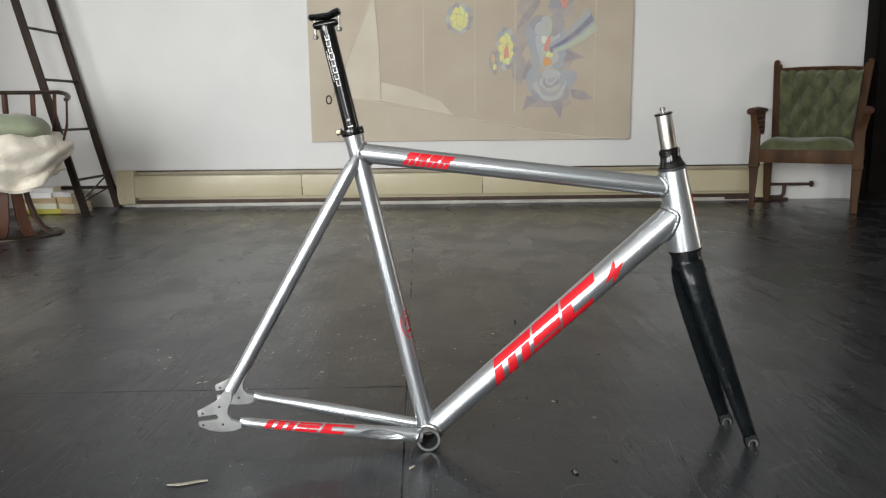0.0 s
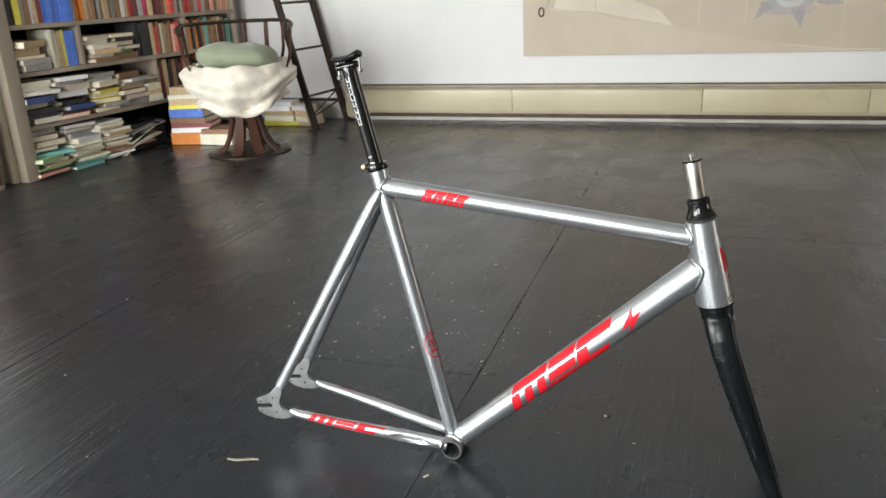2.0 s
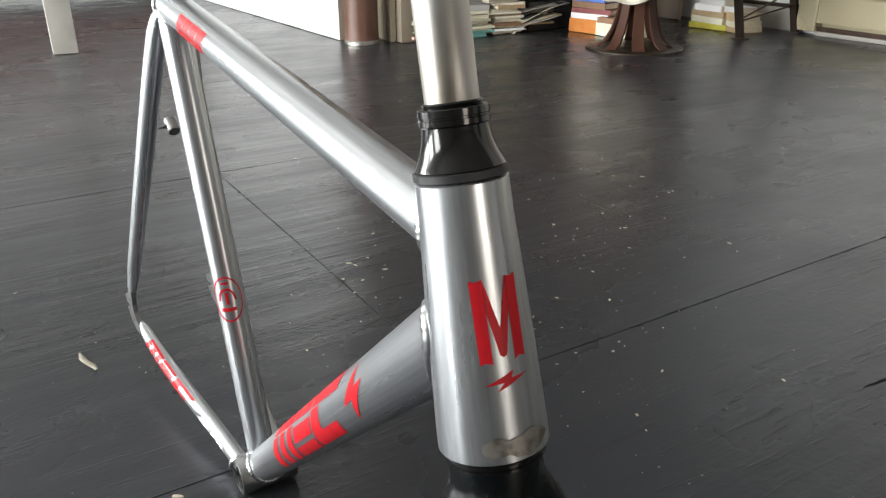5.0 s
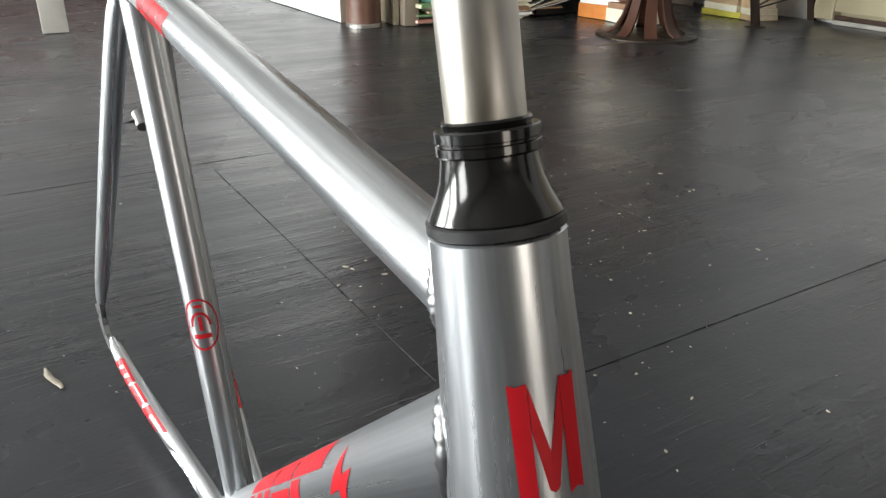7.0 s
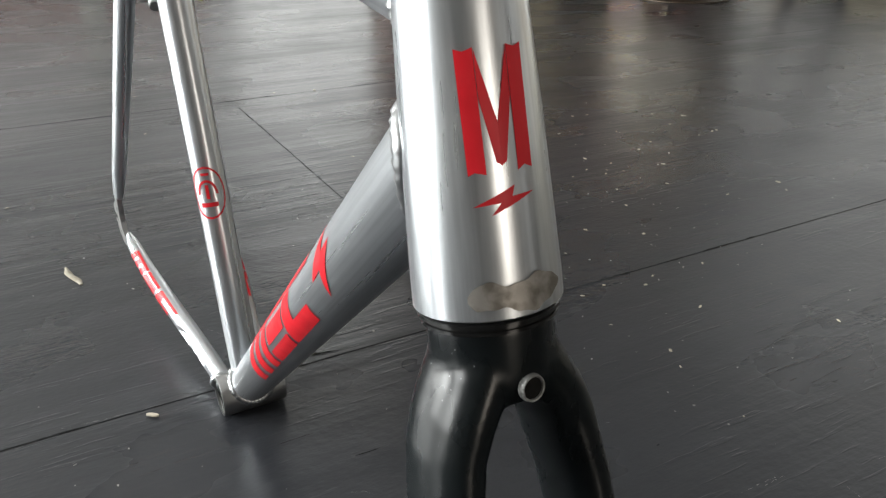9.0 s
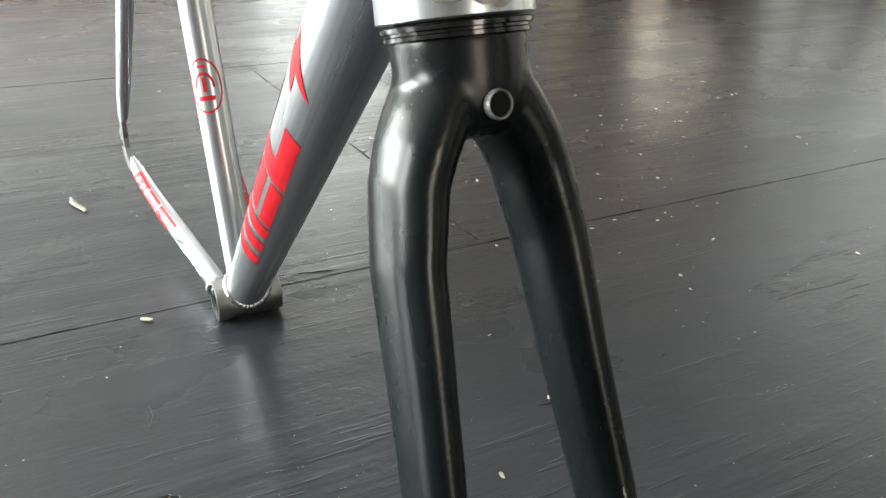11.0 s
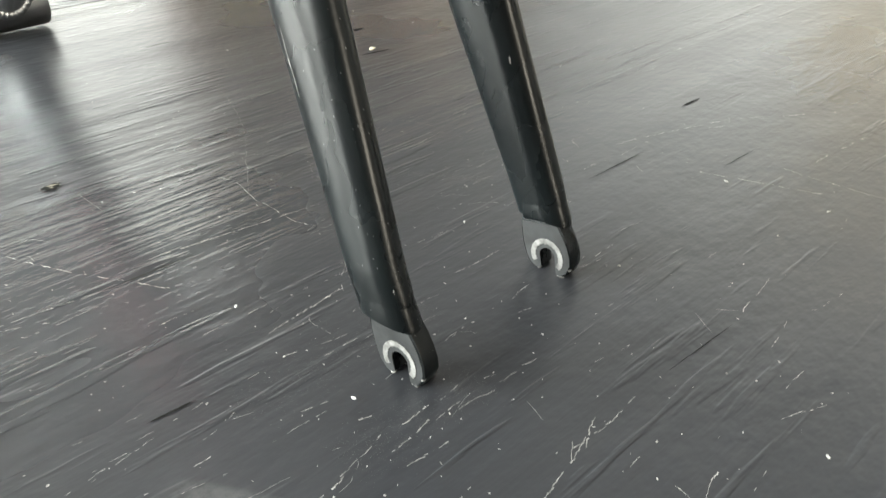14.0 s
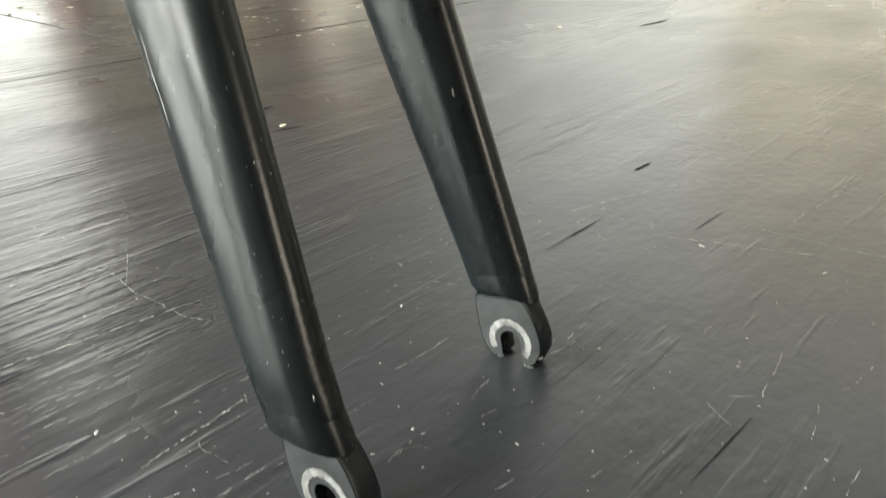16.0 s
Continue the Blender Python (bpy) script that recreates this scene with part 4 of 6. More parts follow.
# saddle clamp: cradle, top plate, two bolts with bright nuts
TOP = P0 + POST * POST_LEN
tilt = Matrix.Translation(TOP) @ Matrix.Rotation(radians(4), 4, "Y").inverted()
bm = bmesh.new()
sweep(bm, [tilt @ Vector(p) for p in ((-0.022, 0, -0.003), (-0.019, 0, -0.002), (0.0, 0, 0.0), (0.017, 0, 0.002), (0.021, 0, 0.003))], [(0.007, 0.004), (0.0125, 0.0065), (0.0135, 0.0075), (0.0125, 0.0065), (0.007, 0.004)], n=24)
cradle = part("saddle_clamp", bm, BLACK_ANO, post, "black two-bolt saddle clamp")
bm = bmesh.new()
sweep(bm, [tilt @ Vector(p) for p in ((-0.029, 0, 0.0135), (-0.026, 0, 0.0130), (-0.010, 0, 0.0125), (0.008, 0, 0.0140), (0.017, 0, 0.0175), (0.024, 0, 0.0200), (0.027, 0, 0.0210))], [(0.009, 0.003), (0.017, 0.0055), (0.019, 0.006), (0.019, 0.006), (0.018, 0.0068), (0.015, 0.0070), (0.008, 0.004)], n=28)
part("top_plate", bm, BLACK_ANO, cradle)
for x, z0, z1 in ((-0.020, -0.022, 0.010), (0.022, -0.011, 0.016)):
    bm = bmesh.new()
    lathe(bm, tilt @ Vector((x, 0, z0)), (0, 0, 1), [(0, 0.0022), (z1 - z0, 0.0022)], n=12)
    bolt = part("clamp_screw", bm, STEEL, cradle)
    bm = bmesh.new()
    lathe(bm, tilt @ Vector((x, 0, z0 - 0.002)), (0, 0, 1), [(0, 0.0028), (0.001, 0.0046), (0.004, 0.0050), (0.0065, 0.0046), (0.0075, 0.003)], n=20)
    part("barrel_nut", bm, BRIGHT, bolt, "bright domed barrel nut")


# ---- along the far wall ----
def on_wall(x, d, z):
    """A pose on the far wall: x along it, d out into the room."""
    return NORTH @ pose(x, -d, z)


# white baseboard pieces and the long cream heater
heater = thing("baseboard_heater", on_wall(0, 0, 0), "long cream enamelled baseboard heater along the white wall", "heater")
bm = bmesh.new()
box(bm, -2.262, 1.965, -0.012, -0.002, 0.03, 0.236)
part("back_plate", bm, CREAM, heater)
x = -2.262
for w in (1.132, 1.225, 0.940, 0.930):
    bm = bmesh.new()
    box(bm, x, x + w - 0.004, -0.072, -0.066, 0.070, 0.212, 0.0015)
    box(bm, x, x + w - 0.004, -0.066, -0.058, 0.206, 0.212, 0.001)
    part("front_panel", bm, CREAM, heater)
    x += w
bm = bmesh.new()
box(bm, -2.262, 1.965, -0.058, -0.013, 0.219, 0.225, 0.001)
box(bm, -2.262, 1.965, -0.013, -0.0125, 0.212, 0.244)
part("louvre", bm, BEIGE, heater, "darker top louvre")
# shade along the heater's top, built as a thin dark strip
bm = bmesh.new()
box(bm, -2.262, 1.965, -0.020, -0.0005, 0.238, 0.246, 0.001)
part("top_shade_strip", bm, METAL_AND_SHADE, heater, "dark strip standing in for shade along the heater's top")
bm = bmesh.new()
sweep(bm, [(-2.23, -0.040, 0.100), (1.99, -0.040, 0.100)], 0.011, side=(0, 0, 1), n=16)
part("copper_pipe", bm, RUST, heater, "rusty heating pipe behind the panel")
bm = bmesh.new()
for k in range(342):
    a = -2.2 + k * 0.0122
    box(bm, a, a + 0.0012, -0.060, -0.020, 0.072, 0.128)
part("fins", bm, RUST, heater)
bm = bmesh.new()
box(bm, -2.262, 1.965, -0.064, -0.058, 0.026, 0.050, 0.002)
part("lower_rail", bm, RUST, heater, "brown lower rail")
for a, b in ((-2.372, -2.252), (1.960, 2.055)):
    bm = bmesh.new()
    box(bm, a, b, -0.082, -0.004, 0.022, 0.250, 0.012, seg=4)
    part("end_cap", bm, CREAM, heater, "cream rounded end cap")
bm = bmesh.new()
box(bm, -2.26, 1.965, -0.062, -0.002, 0.001, 0.024, 0.003)
tagged(part("baseboard", bm, TRIM_WHITE), "low white painted skirting under the heater", "baseboard", kind="structure").matrix_world = NORTH
bm = bmesh.new()
box(bm, -3.05, -2.38, -0.022, -0.002, 0.001, 0.125, 0.004)
tagged(part("baseboard", bm, TRIM_WHITE), "white skirting board behind the ladder", "baseboard", kind="structure").matrix_world = NORTH
bm = bmesh.new()
box(bm, -3.05, -2.385, -0.026, -0.002, 0.127, 0.148, 0.004)
tagged(part("trim", bm, LADDER), "dark brown strip on top of the skirting", "trim", kind="structure").matrix_world = NORTH

# pipe under the armchair
pipe = thing("heating_pipe", on_wall(0.15, 0, -0.006), "rusty iron heating pipe with an elbow beside the wall", "pipe")
bm = bmesh.new()
sweep(bm, [(1.93, -0.055, 0.115), (2.20, -0.055, 0.115), (2.235, -0.055, 0.115)], 0.010, side=(0, 0, 1), n=16)
lathe(bm, (2.215, -0.055, 0.115), (1, 0, 0), [(0, 0.012), (0.004, 0.022), (0.016, 0.022), (0.02, 0.012)], n=16)
sweep(bm, [(2.035, -0.055, 0.110), (2.035, -0.055, 0.050), (2.025, -0.055, 0.034), (2.0, -0.055, 0.028), (1.62, -0.055, 0.024)], 0.012, side=(0, 1, 0), n=16)
part("pipe_run", bm, RUST, pipe)
bm = bmesh.new()
box(bm, 1.86, 2.07, -0.056, -0.036, 0.002, 0.02, 0.003)
part("bracket", bm, RUST, pipe)

# dark wardrobe-like door at the right end
dark = thing("dark_cupboard", on_wall(2.62, 0.19, 0), "tall shallow black painted cupboard standing against the wall", "cupboard")
bm = bmesh.new()
box(bm, 0.065, 0.90, 0.02, 0.16, 0.002, 2.3, 0.004)
part("body", bm, BLACK_WOOD, dark)
bm = bmesh.new()
box(bm, 0.075, 0.89, -0.004, 0.018, 0.06, 2.27, 0.004)
part("door", bm, BLACK_WOOD, dark)

# painting on unprimed canvas, pieced from sailcloth
W0, W1, Z0, Z1 = -1.045, 1.045, 0.0, 1.56
painting = thing("painting", NORTH @ pose(0.021, -0.002, 0.428) @ Matrix.Scale(1.0335, 4), "large unframed raw canvas painting of grey-blue flowers with sewn sailcloth", "painting")
bm = bmesh.new()
box(bm, W0, W1, -0.032, -0.002, Z0, Z1, 0.004)
part("canvas", bm, CANVAS, painting)
YP = -0.0330


def flat(shape, y, b, idx=0):
    f = b.faces.new([b.verts.new((x, y, z)) for x, z in shape])
    f.material_index = idx
    if f.normal.y > 0:
        f.normal_flip()


bm = bmesh.new()
seam = [(-0.87, 0.285), (-0.60, 0.250), (-0.30, 0.195), (-0.08, 0.150), (0.20, 0.100), (0.48, 0.050), (0.80, 0.012), (1.02, 0.003)]
prism(bm, [(-1.043, 0.002)] + seam[::-1] + [(-0.87, 0.285), (-0.91, 0.30), (-0.80, 0.52), (-0.62, 0.93), (-0.50, 1.25), (-0.40, 1.555), (-1.043, 1.555)], YP - 0.0022, YP + 0.0005)
part("sailcloth_patch", bm, CANVAS_MID, painting, "paler sewn sailcloth patch")
bm = bmesh.new()
prism(bm, [(-0.845, 0.29), (-0.80, 0.52), (-0.62, 0.925), (-0.595, 0.62), (-0.59, 0.26), (-0.72, 0.272)], YP - 0.0040, YP - 0.0018)
part("sailcloth_patch", bm, CANVAS_PALE, painting)
bm = bmesh.new()
prism(bm, [(-0.585, 0.262), (-0.585, 0.38), (-0.40, 0.335), (-0.20, 0.255), (-0.12, 0.165), (-0.30, 0.205)], YP - 0.0038, YP - 0.0002)
part("sailcloth_patch", bm, CANVAS_PALE, painting)
bm = bmesh.new()
sweep(bm, [(x, YP - 0.004, z) for x, z in seam], 0.0045, side=(0, 1, 0), n=8)
sweep(bm, [(-0.905, YP - 0.004, 0.29), (-0.80, YP - 0.004, 0.52), (-0.62, YP - 0.004, 0.93), (-0.50, YP - 0.004, 1.25), (-0.402, YP - 0.004, 1.545)], 0.0045, side=(0, 1, 0), n=8)
part("rolled_hem", bm, CANVAS_PALE, painting)
bm = bmesh.new()
for a in (-0.31, 0.02, 0.28, 0.80):
    box(bm, a, a + 0.004, YP - 0.0012, YP + 0.001, 0.05 if a > 0.5 else 0.18, 1.55)
part("sewn_seam", bm, CANVAS_PALE, painting)
for cx, cz in ((-0.925, 0.270), (-0.66, 0.945)):
    bm = bmesh.new()
    loop_sweep(bm, [(cx + 0.016 * math.cos(q), YP - 0.005, cz + 0.026 * math.sin(q)) for q in (2 * math.pi * i / 24 for i in range(24))], 0.004, 8)
    part("metal_loop", bm, METAL_AND_SHADE, painting, "small dark metal loop")


def paint(name, c, wash=0.42):
    """Thin paint: the raw canvas shows through it in blotches."""
    return mat(name, c, tuple(v + (g - v) * wash for v, g in zip(c, (0.55, 0.475, 0.385))), 0.8, 0.0, 11, lo=0.36, hi=0.72, bump=0.08, bscale=200)


P_BLUE, P_GREY, P_PALE = paint("paint_grey_blue", (0.41, 0.44, 0.485)), paint("paint_slate", (0.37, 0.365, 0.41)), paint("paint_pale_blue", (0.52, 0.545, 0.555))
P_PURPLE, P_YELLOW, P_LIME = paint("paint_dusky_purple", (0.36, 0.325, 0.355), 0.6), paint("paint_yellow", (0.80, 0.76, 0.30), 0.3), paint("paint_lime", (0.74, 0.80, 0.36), 0.3)
P_ORANGE, P_PINK, P_GREEN, P_NAVY = paint("paint_orange", (0.80, 0.36, 0.10), 0.3), paint("paint_salmon", (0.74, 0.34, 0.25), 0.2), paint("paint_pale_green", (0.52, 0.58, 0.48)), paint("paint_dark_blue", (0.20, 0.22, 0.33))
P_HAZE, P_WHITE = paint("paint_lavender_haze", (0.43, 0.385, 0.385), 0.75), paint("paint_chalk_white", (0.74, 0.73, 0.68), 0.2)
P_SAND = paint("paint_sand", (0.68, 0.50, 0.28), 0.4)
P_EDGE = paint("paint_soft_outline", (0.40, 0.385, 0.40), 0.5)
_layer = [0]
rng = random.Random(7)


def blot(name, items):
    """Painted shapes: (x, z, half width, half height, turn, material) laid over one another."""
    for x, z, w, h, turn, m in items:
        _layer[0] += 1
        b = bmesh.new()
        c, s = math.cos(radians(turn)), math.sin(radians(turn))
        shape, k0 = [], rng.random() * 6
        for k in range(22):
            q = 2 * math.pi * k / 22
            r = 1 + 0.10 * math.sin(3 * q + k0) + 0.05 * math.sin(5 * q + 2 * k0)
            u, v = w * r * math.cos(q), h * r * math.sin(q)
            shape.append((x + c * u - s * v, z + s * u + c * v))
        flat([(x + (p - x) * (1 + 0.0022 / max(w, h)), z + (v - z) * (1 + 0.0022 / max(w, h))) for p, v in shape], YP - 0.00058 - 0.00004 * _layer[0], b, 1)
        flat(shape, YP - 0.0006 - 0.00004 * _layer[0], b)
        ob = part(name, b, m, painting)
        ob.data.materials.append(P_EDGE)


def spikes(items):
    for pts, m in items:
        _layer[0] += 1
        b = bmesh.new()
        flat(pts, YP - 0.0006 - 0.00004 * _layer[0], b)
        part("painted_leaf", b, m, painting)


blot("painted_wash", [(0.31, 0.46, 0.055, 0.10, 8, P_HAZE), (0.33, 0.66, 0.05, 0.12, -12, P_HAZE), (0.36, 0.86, 0.07, 0.05, 35, P_HAZE), (0.60, 0.52, 0.06, 0.08, 0, P_HAZE), (0.50, 0.245, 0.15, 0.04, 0, P_HAZE), (0.58, 0.84, 0.09, 0.06, -20, P_HAZE)])
spikes([([(0.36, 0.29), (0.445, 0.27), (0.415, 0.24), (0.375, 0.215), (0.330, 0.185), (0.345, 0.235)], P_PURPLE), ([(0.50, 0.27), (0.60, 0.27), (0.595, 0.21), (0.582, 0.135), (0.545, 0.195)], P_PURPLE),
        ([(0.64, 0.33), (0.66, 0.27), (0.72, 0.255), (0.795, 0.262), (0.735, 0.315)], P_PURPLE), ([(0.60, 0.50), (0.61, 0.575), (0.68, 0.555), (0.735, 0.525), (0.665, 0.512)], P_PURPLE),
        ([(0.325, 0.40), (0.37, 0.52), (0.40, 0.46), (0.385, 0.37)], P_PURPLE), ([(0.290, 0.70), (0.335, 0.80), (0.43, 0.915), (0.445, 0.87), (0.37, 0.76)], P_PURPLE),
        ([(0.49, 0.84), (0.53, 0.95), (0.60, 0.96), (0.66, 0.88), (0.60, 0.83)], P_GREY)])
petals = []
# the upper bloom: broad overlapping lobes; the lower one: nested scallops
for dx, dz, w, h, t, m in ((-0.075, 0.02, 0.050, 0.11, 8, P_BLUE), (0.085, 0.00, 0.050, 0.11, -8, P_BLUE), (-0.045, 0.115, 0.060, 0.060, 20, P_GREY), (0.065, 0.125, 0.055, 0.060, -20, P_GREY),
                           (-0.050, -0.075, 0.055, 0.080, -8, P_BLUE), (0.070, -0.085, 0.055, 0.080, 10, P_BLUE), (0.010, 0.03, 0.080, 0.125, 0, P_PALE), (-0.030, 0.085, 0.042, 0.050, 15, P_PALE),
                           (0.055, 0.090, 0.045, 0.048, -15, P_GREY), (0.015, -0.085, 0.062, 0.075, 0, P_PALE)):
    petals.append((0.482 + dx, 0.620 + dz, w, h, t, m))
for dx, dz, w, h, t, m in ((-0.095, 0.015, 0.060, 0.085, 18, P_BLUE), (0.100, 0.015, 0.062, 0.085, -18, P_BLUE), (-0.055, -0.045, 0.070, 0.060, 25, P_GREY), (0.060, -0.045, 0.070, 0.060, -25, P_GREY),
                           (0.0, -0.030, 0.105, 0.080, 0, P_PALE), (0.002, -0.010, 0.085, 0.068, 0, P_BLUE), (0.002, 0.004, 0.068, 0.057, 0, P_PALE), (0.003, 0.016, 0.053, 0.046, 0, P_GREY),
                           (0.004, 0.026, 0.040, 0.037, 0, P_PALE), (0.004, 0.034, 0.027, 0.028, 0, P_BLUE), (0.004, 0.060, 0.060, 0.030, 0, P_PALE)):
    petals.append((0.512 + dx, 0.365 + dz, w, h, t, m))
blot("painted_petal", petals)
blot("painted_petal", [(0.505, 0.715, 0.015, 0.045, -6, P_GREEN), (0.470, 0.640, 0.022, 0.026, 0, P_WHITE), (0.492, 0.610, 0.017, 0.050, -14, P_PINK), (0.506, 0.548, 0.024, 0.022, 0, P_LIME), (0.490, 0.500, 0.026, 0.028, 8, P_ORANGE), (0.517, 0.582, 0.012, 0.026, 0, P_NAVY)])
for off, m in ((0.0, P_BLUE), (0.020, P_NAVY), (0.044, P_BLUE), (-0.022, P_GREEN)):
    _layer[0] += 1
    b = bmesh.new()
    line = [(0.525, 0.578), (0.610, 0.615), (0.700, 0.675), (0.790, 0.755)]
    up = [(x - off * 0.7, z + off * (0.4 + 0.35 * i)) for i, (x, z) in enumerate(line)]
    low = [(x + 0.012, z - 0.006 - 0.006 * i) for i, (x, z) in enumerate(up)]
    top = [(x - 0.006, z + 0.006 + 0.006 * i) for i, (x, z) in enumerate(up)]
    flat(low + top[::-1], YP - 0.0008 - 0.00004 * _layer[0], b)
    part("painted_plume", b, m, painting)
for cx, cz, n, rx, rz in ((-0.078, 0.772, 10, 0.066, 0.074), (0.222, 0.582, 11, 0.050, 0.112)):
    items = [(cx + rx * math.cos(q), cz + rz * math.sin(q), 0.022, 0.024, 0, (P_GREY, P_BLUE, P_PALE)[i % 3]) for i, q in enumerate(2 * math.pi * k / n for k in range(n))]
    items += [(cx, cz, rx * 0.92, rz * 0.92, 0, P_PALE)]
    items += [(cx + 0.5 * rx * math.cos(q), cz + 0.6 * rz * math.sin(q), 0.025, 0.032, 0, (P_YELLOW, P_LIME, P_YELLOW, P_YELLOW)[i % 4]) for i, q in enumerate(2 * math.pi * k / 7 + 0.4 for k in range(7))]
    items += [(cx + 0.006, cz - 0.01, 0.024, 0.040, 5, P_YELLOW)]
    if cx > 0:
        items += [(cx + 0.004, cz - 0.03, 0.016, 0.050, 0, P_PINK), (cx + 0.010, cz - 0.075, 0.018, 0.022, 0, P_LIME), (cx - 0.080, cz - 0.085, 0.026, 0.072, 6, P_GREY), (cx - 0.083, cz - 0.060, 0.013, 0.030, 4, P_SAND), (cx - 0.072, cz - 0.112, 0.013, 0.020, 0, P_YELLOW)]
    blot("painted_petal", items)
blot("painted_petal", [(0.540, 0.925, 0.022, 0.026, 20, P_WHITE), (0.645, 0.925, 0.026, 0.026, -20, P_WHITE), (0.592, 0.905, 0.018, 0.040, 0, P_NAVY), (0.600, 0.865, 0.012, 0.034, -35, P_PINK), (0.590, 0.865, 0.010, 0.034, 35, P_PINK)])

# ---- ladder leaning over to the bookcase ----
ladder = thing("ladder", pose(-2.360, 4.655, 0), "dark brown library ladder with thin iron rungs", "ladder")
LEAN_X = -0.246
TOPZ = 2.35


def rail_at(z, y):
    return Vector((LEAN_X * z, y, z))


for y in (0.0, 0.430):
    bm = bmesh.new()
    z0 = 0.006
    x0, x1 = LEAN_X * z0, LEAN_X * TOPZ
    prism(bm, [(x0 - 0.022, z0), (x0 + 0.022, z0), (x1 + 0.022, TOPZ), (x1 - 0.022, TOPZ)], y - 0.012, y + 0.012, 0.002)
    part("rail", bm, LADDER, ladder)
for z in (0.225, 0.532, 0.836, 1.143, 1.45, 1.755, 2.06):
    bm = bmesh.new()
    sweep(bm, [rail_at(z, 0.0) + Vector((0, 0.011, 0)), rail_at(z, 0.419)], 0.0085, side=(0, 0, 1), n=12)
    part("rung", bm, METAL_AND_SHADE, ladder)
for za, zb in ((0.225, 0.10), (0.15, 0.09)):
    bm = bmesh.new()
    sweep(bm, [rail_at(zb, 0.012), rail_at(za, 0.418)], 0.005, side=(0, 0, 1), n=8)
    part("brace", bm, METAL_AND_SHADE, ladder)
bm = bmesh.new()
lathe(bm, (-0.0, 0.0, 0.0025), (0, 0, 1), [(0, 0.05), (0.003, 0.05)], n=20)
part("foot_plate", bm, METAL_AND_SHADE, ladder)

# ---- swivel armchair with fleece and cushion ----
CX, CY = -2.395, 3.945
chair = thing("swivel_armchair", pose(CX, CY, 0), "dark bentwood and iron swivel armchair with a flared splayed pedestal", "chair")
bm = bmesh.new()
lathe(bm, (0, 0, 0.001), (0, 0, 1), [(0, 0.245), (0.006, 0.245), (0.009, 0.239), (0.011, 0.08)], n=56)
part("base_disc", bm, METAL_AND_SHADE, chair)
for k in range(8):
    q = 2 * math.pi * k / 8 + 0.2
    d = Vector((math.cos(q), math.sin(q), 0))
    s = Vector((-d.y, d.x, 0))
    bm = bmesh.new()
    prof = [(0.178, 0.012, 0.030), (0.142, 0.036, 0.029), (0.112, 0.090, 0.027), (0.090, 0.160, 0.025), (0.074, 0.240, 0.023), (0.066, 0.320, 0.022)]
    rows = []
    for r, z, w in prof:
        rows.append([bm.verts.new(d * (r + e) + s * u + Vector((0, 0, z))) for u, e in ((-w, 0), (w, 0), (w, 0.012), (-w, 0.012))])
    for a, b in zip(rows, rows[1:]):
        for i in range(4):
            bm.faces.new((a[i], a[(i + 1) % 4], b[(i + 1) % 4], b[i]))
    bm.faces.new(rows[0][::-1])
    bm.faces.new(rows[-1])
    bmesh.ops.recalc_face_normals(bm, faces=bm.faces)
    part("pedestal_slat", bm, CHAIR_WOOD, chair)
bm = bmesh.new()
lathe(bm, (0, 0, 0.30), (0, 0, 1), [(0, 0.075), (0.03, 0.08), (0.07, 0.20), (0.10, 0.24), (0.13, 0.255), (0.135, 0.25)], n=48)
part("seat", bm, CHAIR_WOOD, chair)
RAIL_R = 0.325
bm = bmesh.new()
arc = [radians(a) for a in range(14, 239, 8)]


def rail_pt(q):
    drop = 0.045 * max(0.0, (abs(q - radians(126)) - radians(62)) / radians(50)) ** 1.5
    return Vector((RAIL_R * math.cos(q) * 0.98, RAIL_R * math.sin(q), 0.748 - drop))


sweep(bm, [rail_pt(q) for q in arc], [(0.011, 0.014)] * len(arc), side=(0, 0, 1), n=12)
part("back_rail", bm, METAL_AND_SHADE, chair)
for a in (16, 40, 66, 92, 118, 144, 170, 196, 220, 236):
    q = radians(a)
    top = rail_pt(q)
    low = Vector((0.262 * math.cos(q), 0.262 * math.sin(q), 0.42))
    mid = (top + low) / 2 + Vector((math.cos(q), math.sin(q), 0)) * 0.018
    bm = bmesh.new()
    t = Vector((-math.sin(q), math.cos(q), 0))
    sweep(bm, [low, mid, top], [(0.014, 0.005), (0.016, 0.005), (0.015, 0.005)], side=tuple(t), n=10)
    part("back_slat", bm, CHAIR_WOOD, chair)

# fleece throw lying in the seat and hanging over its edge
bm = bmesh.new()
RN, AN = 34, 110
grid = []
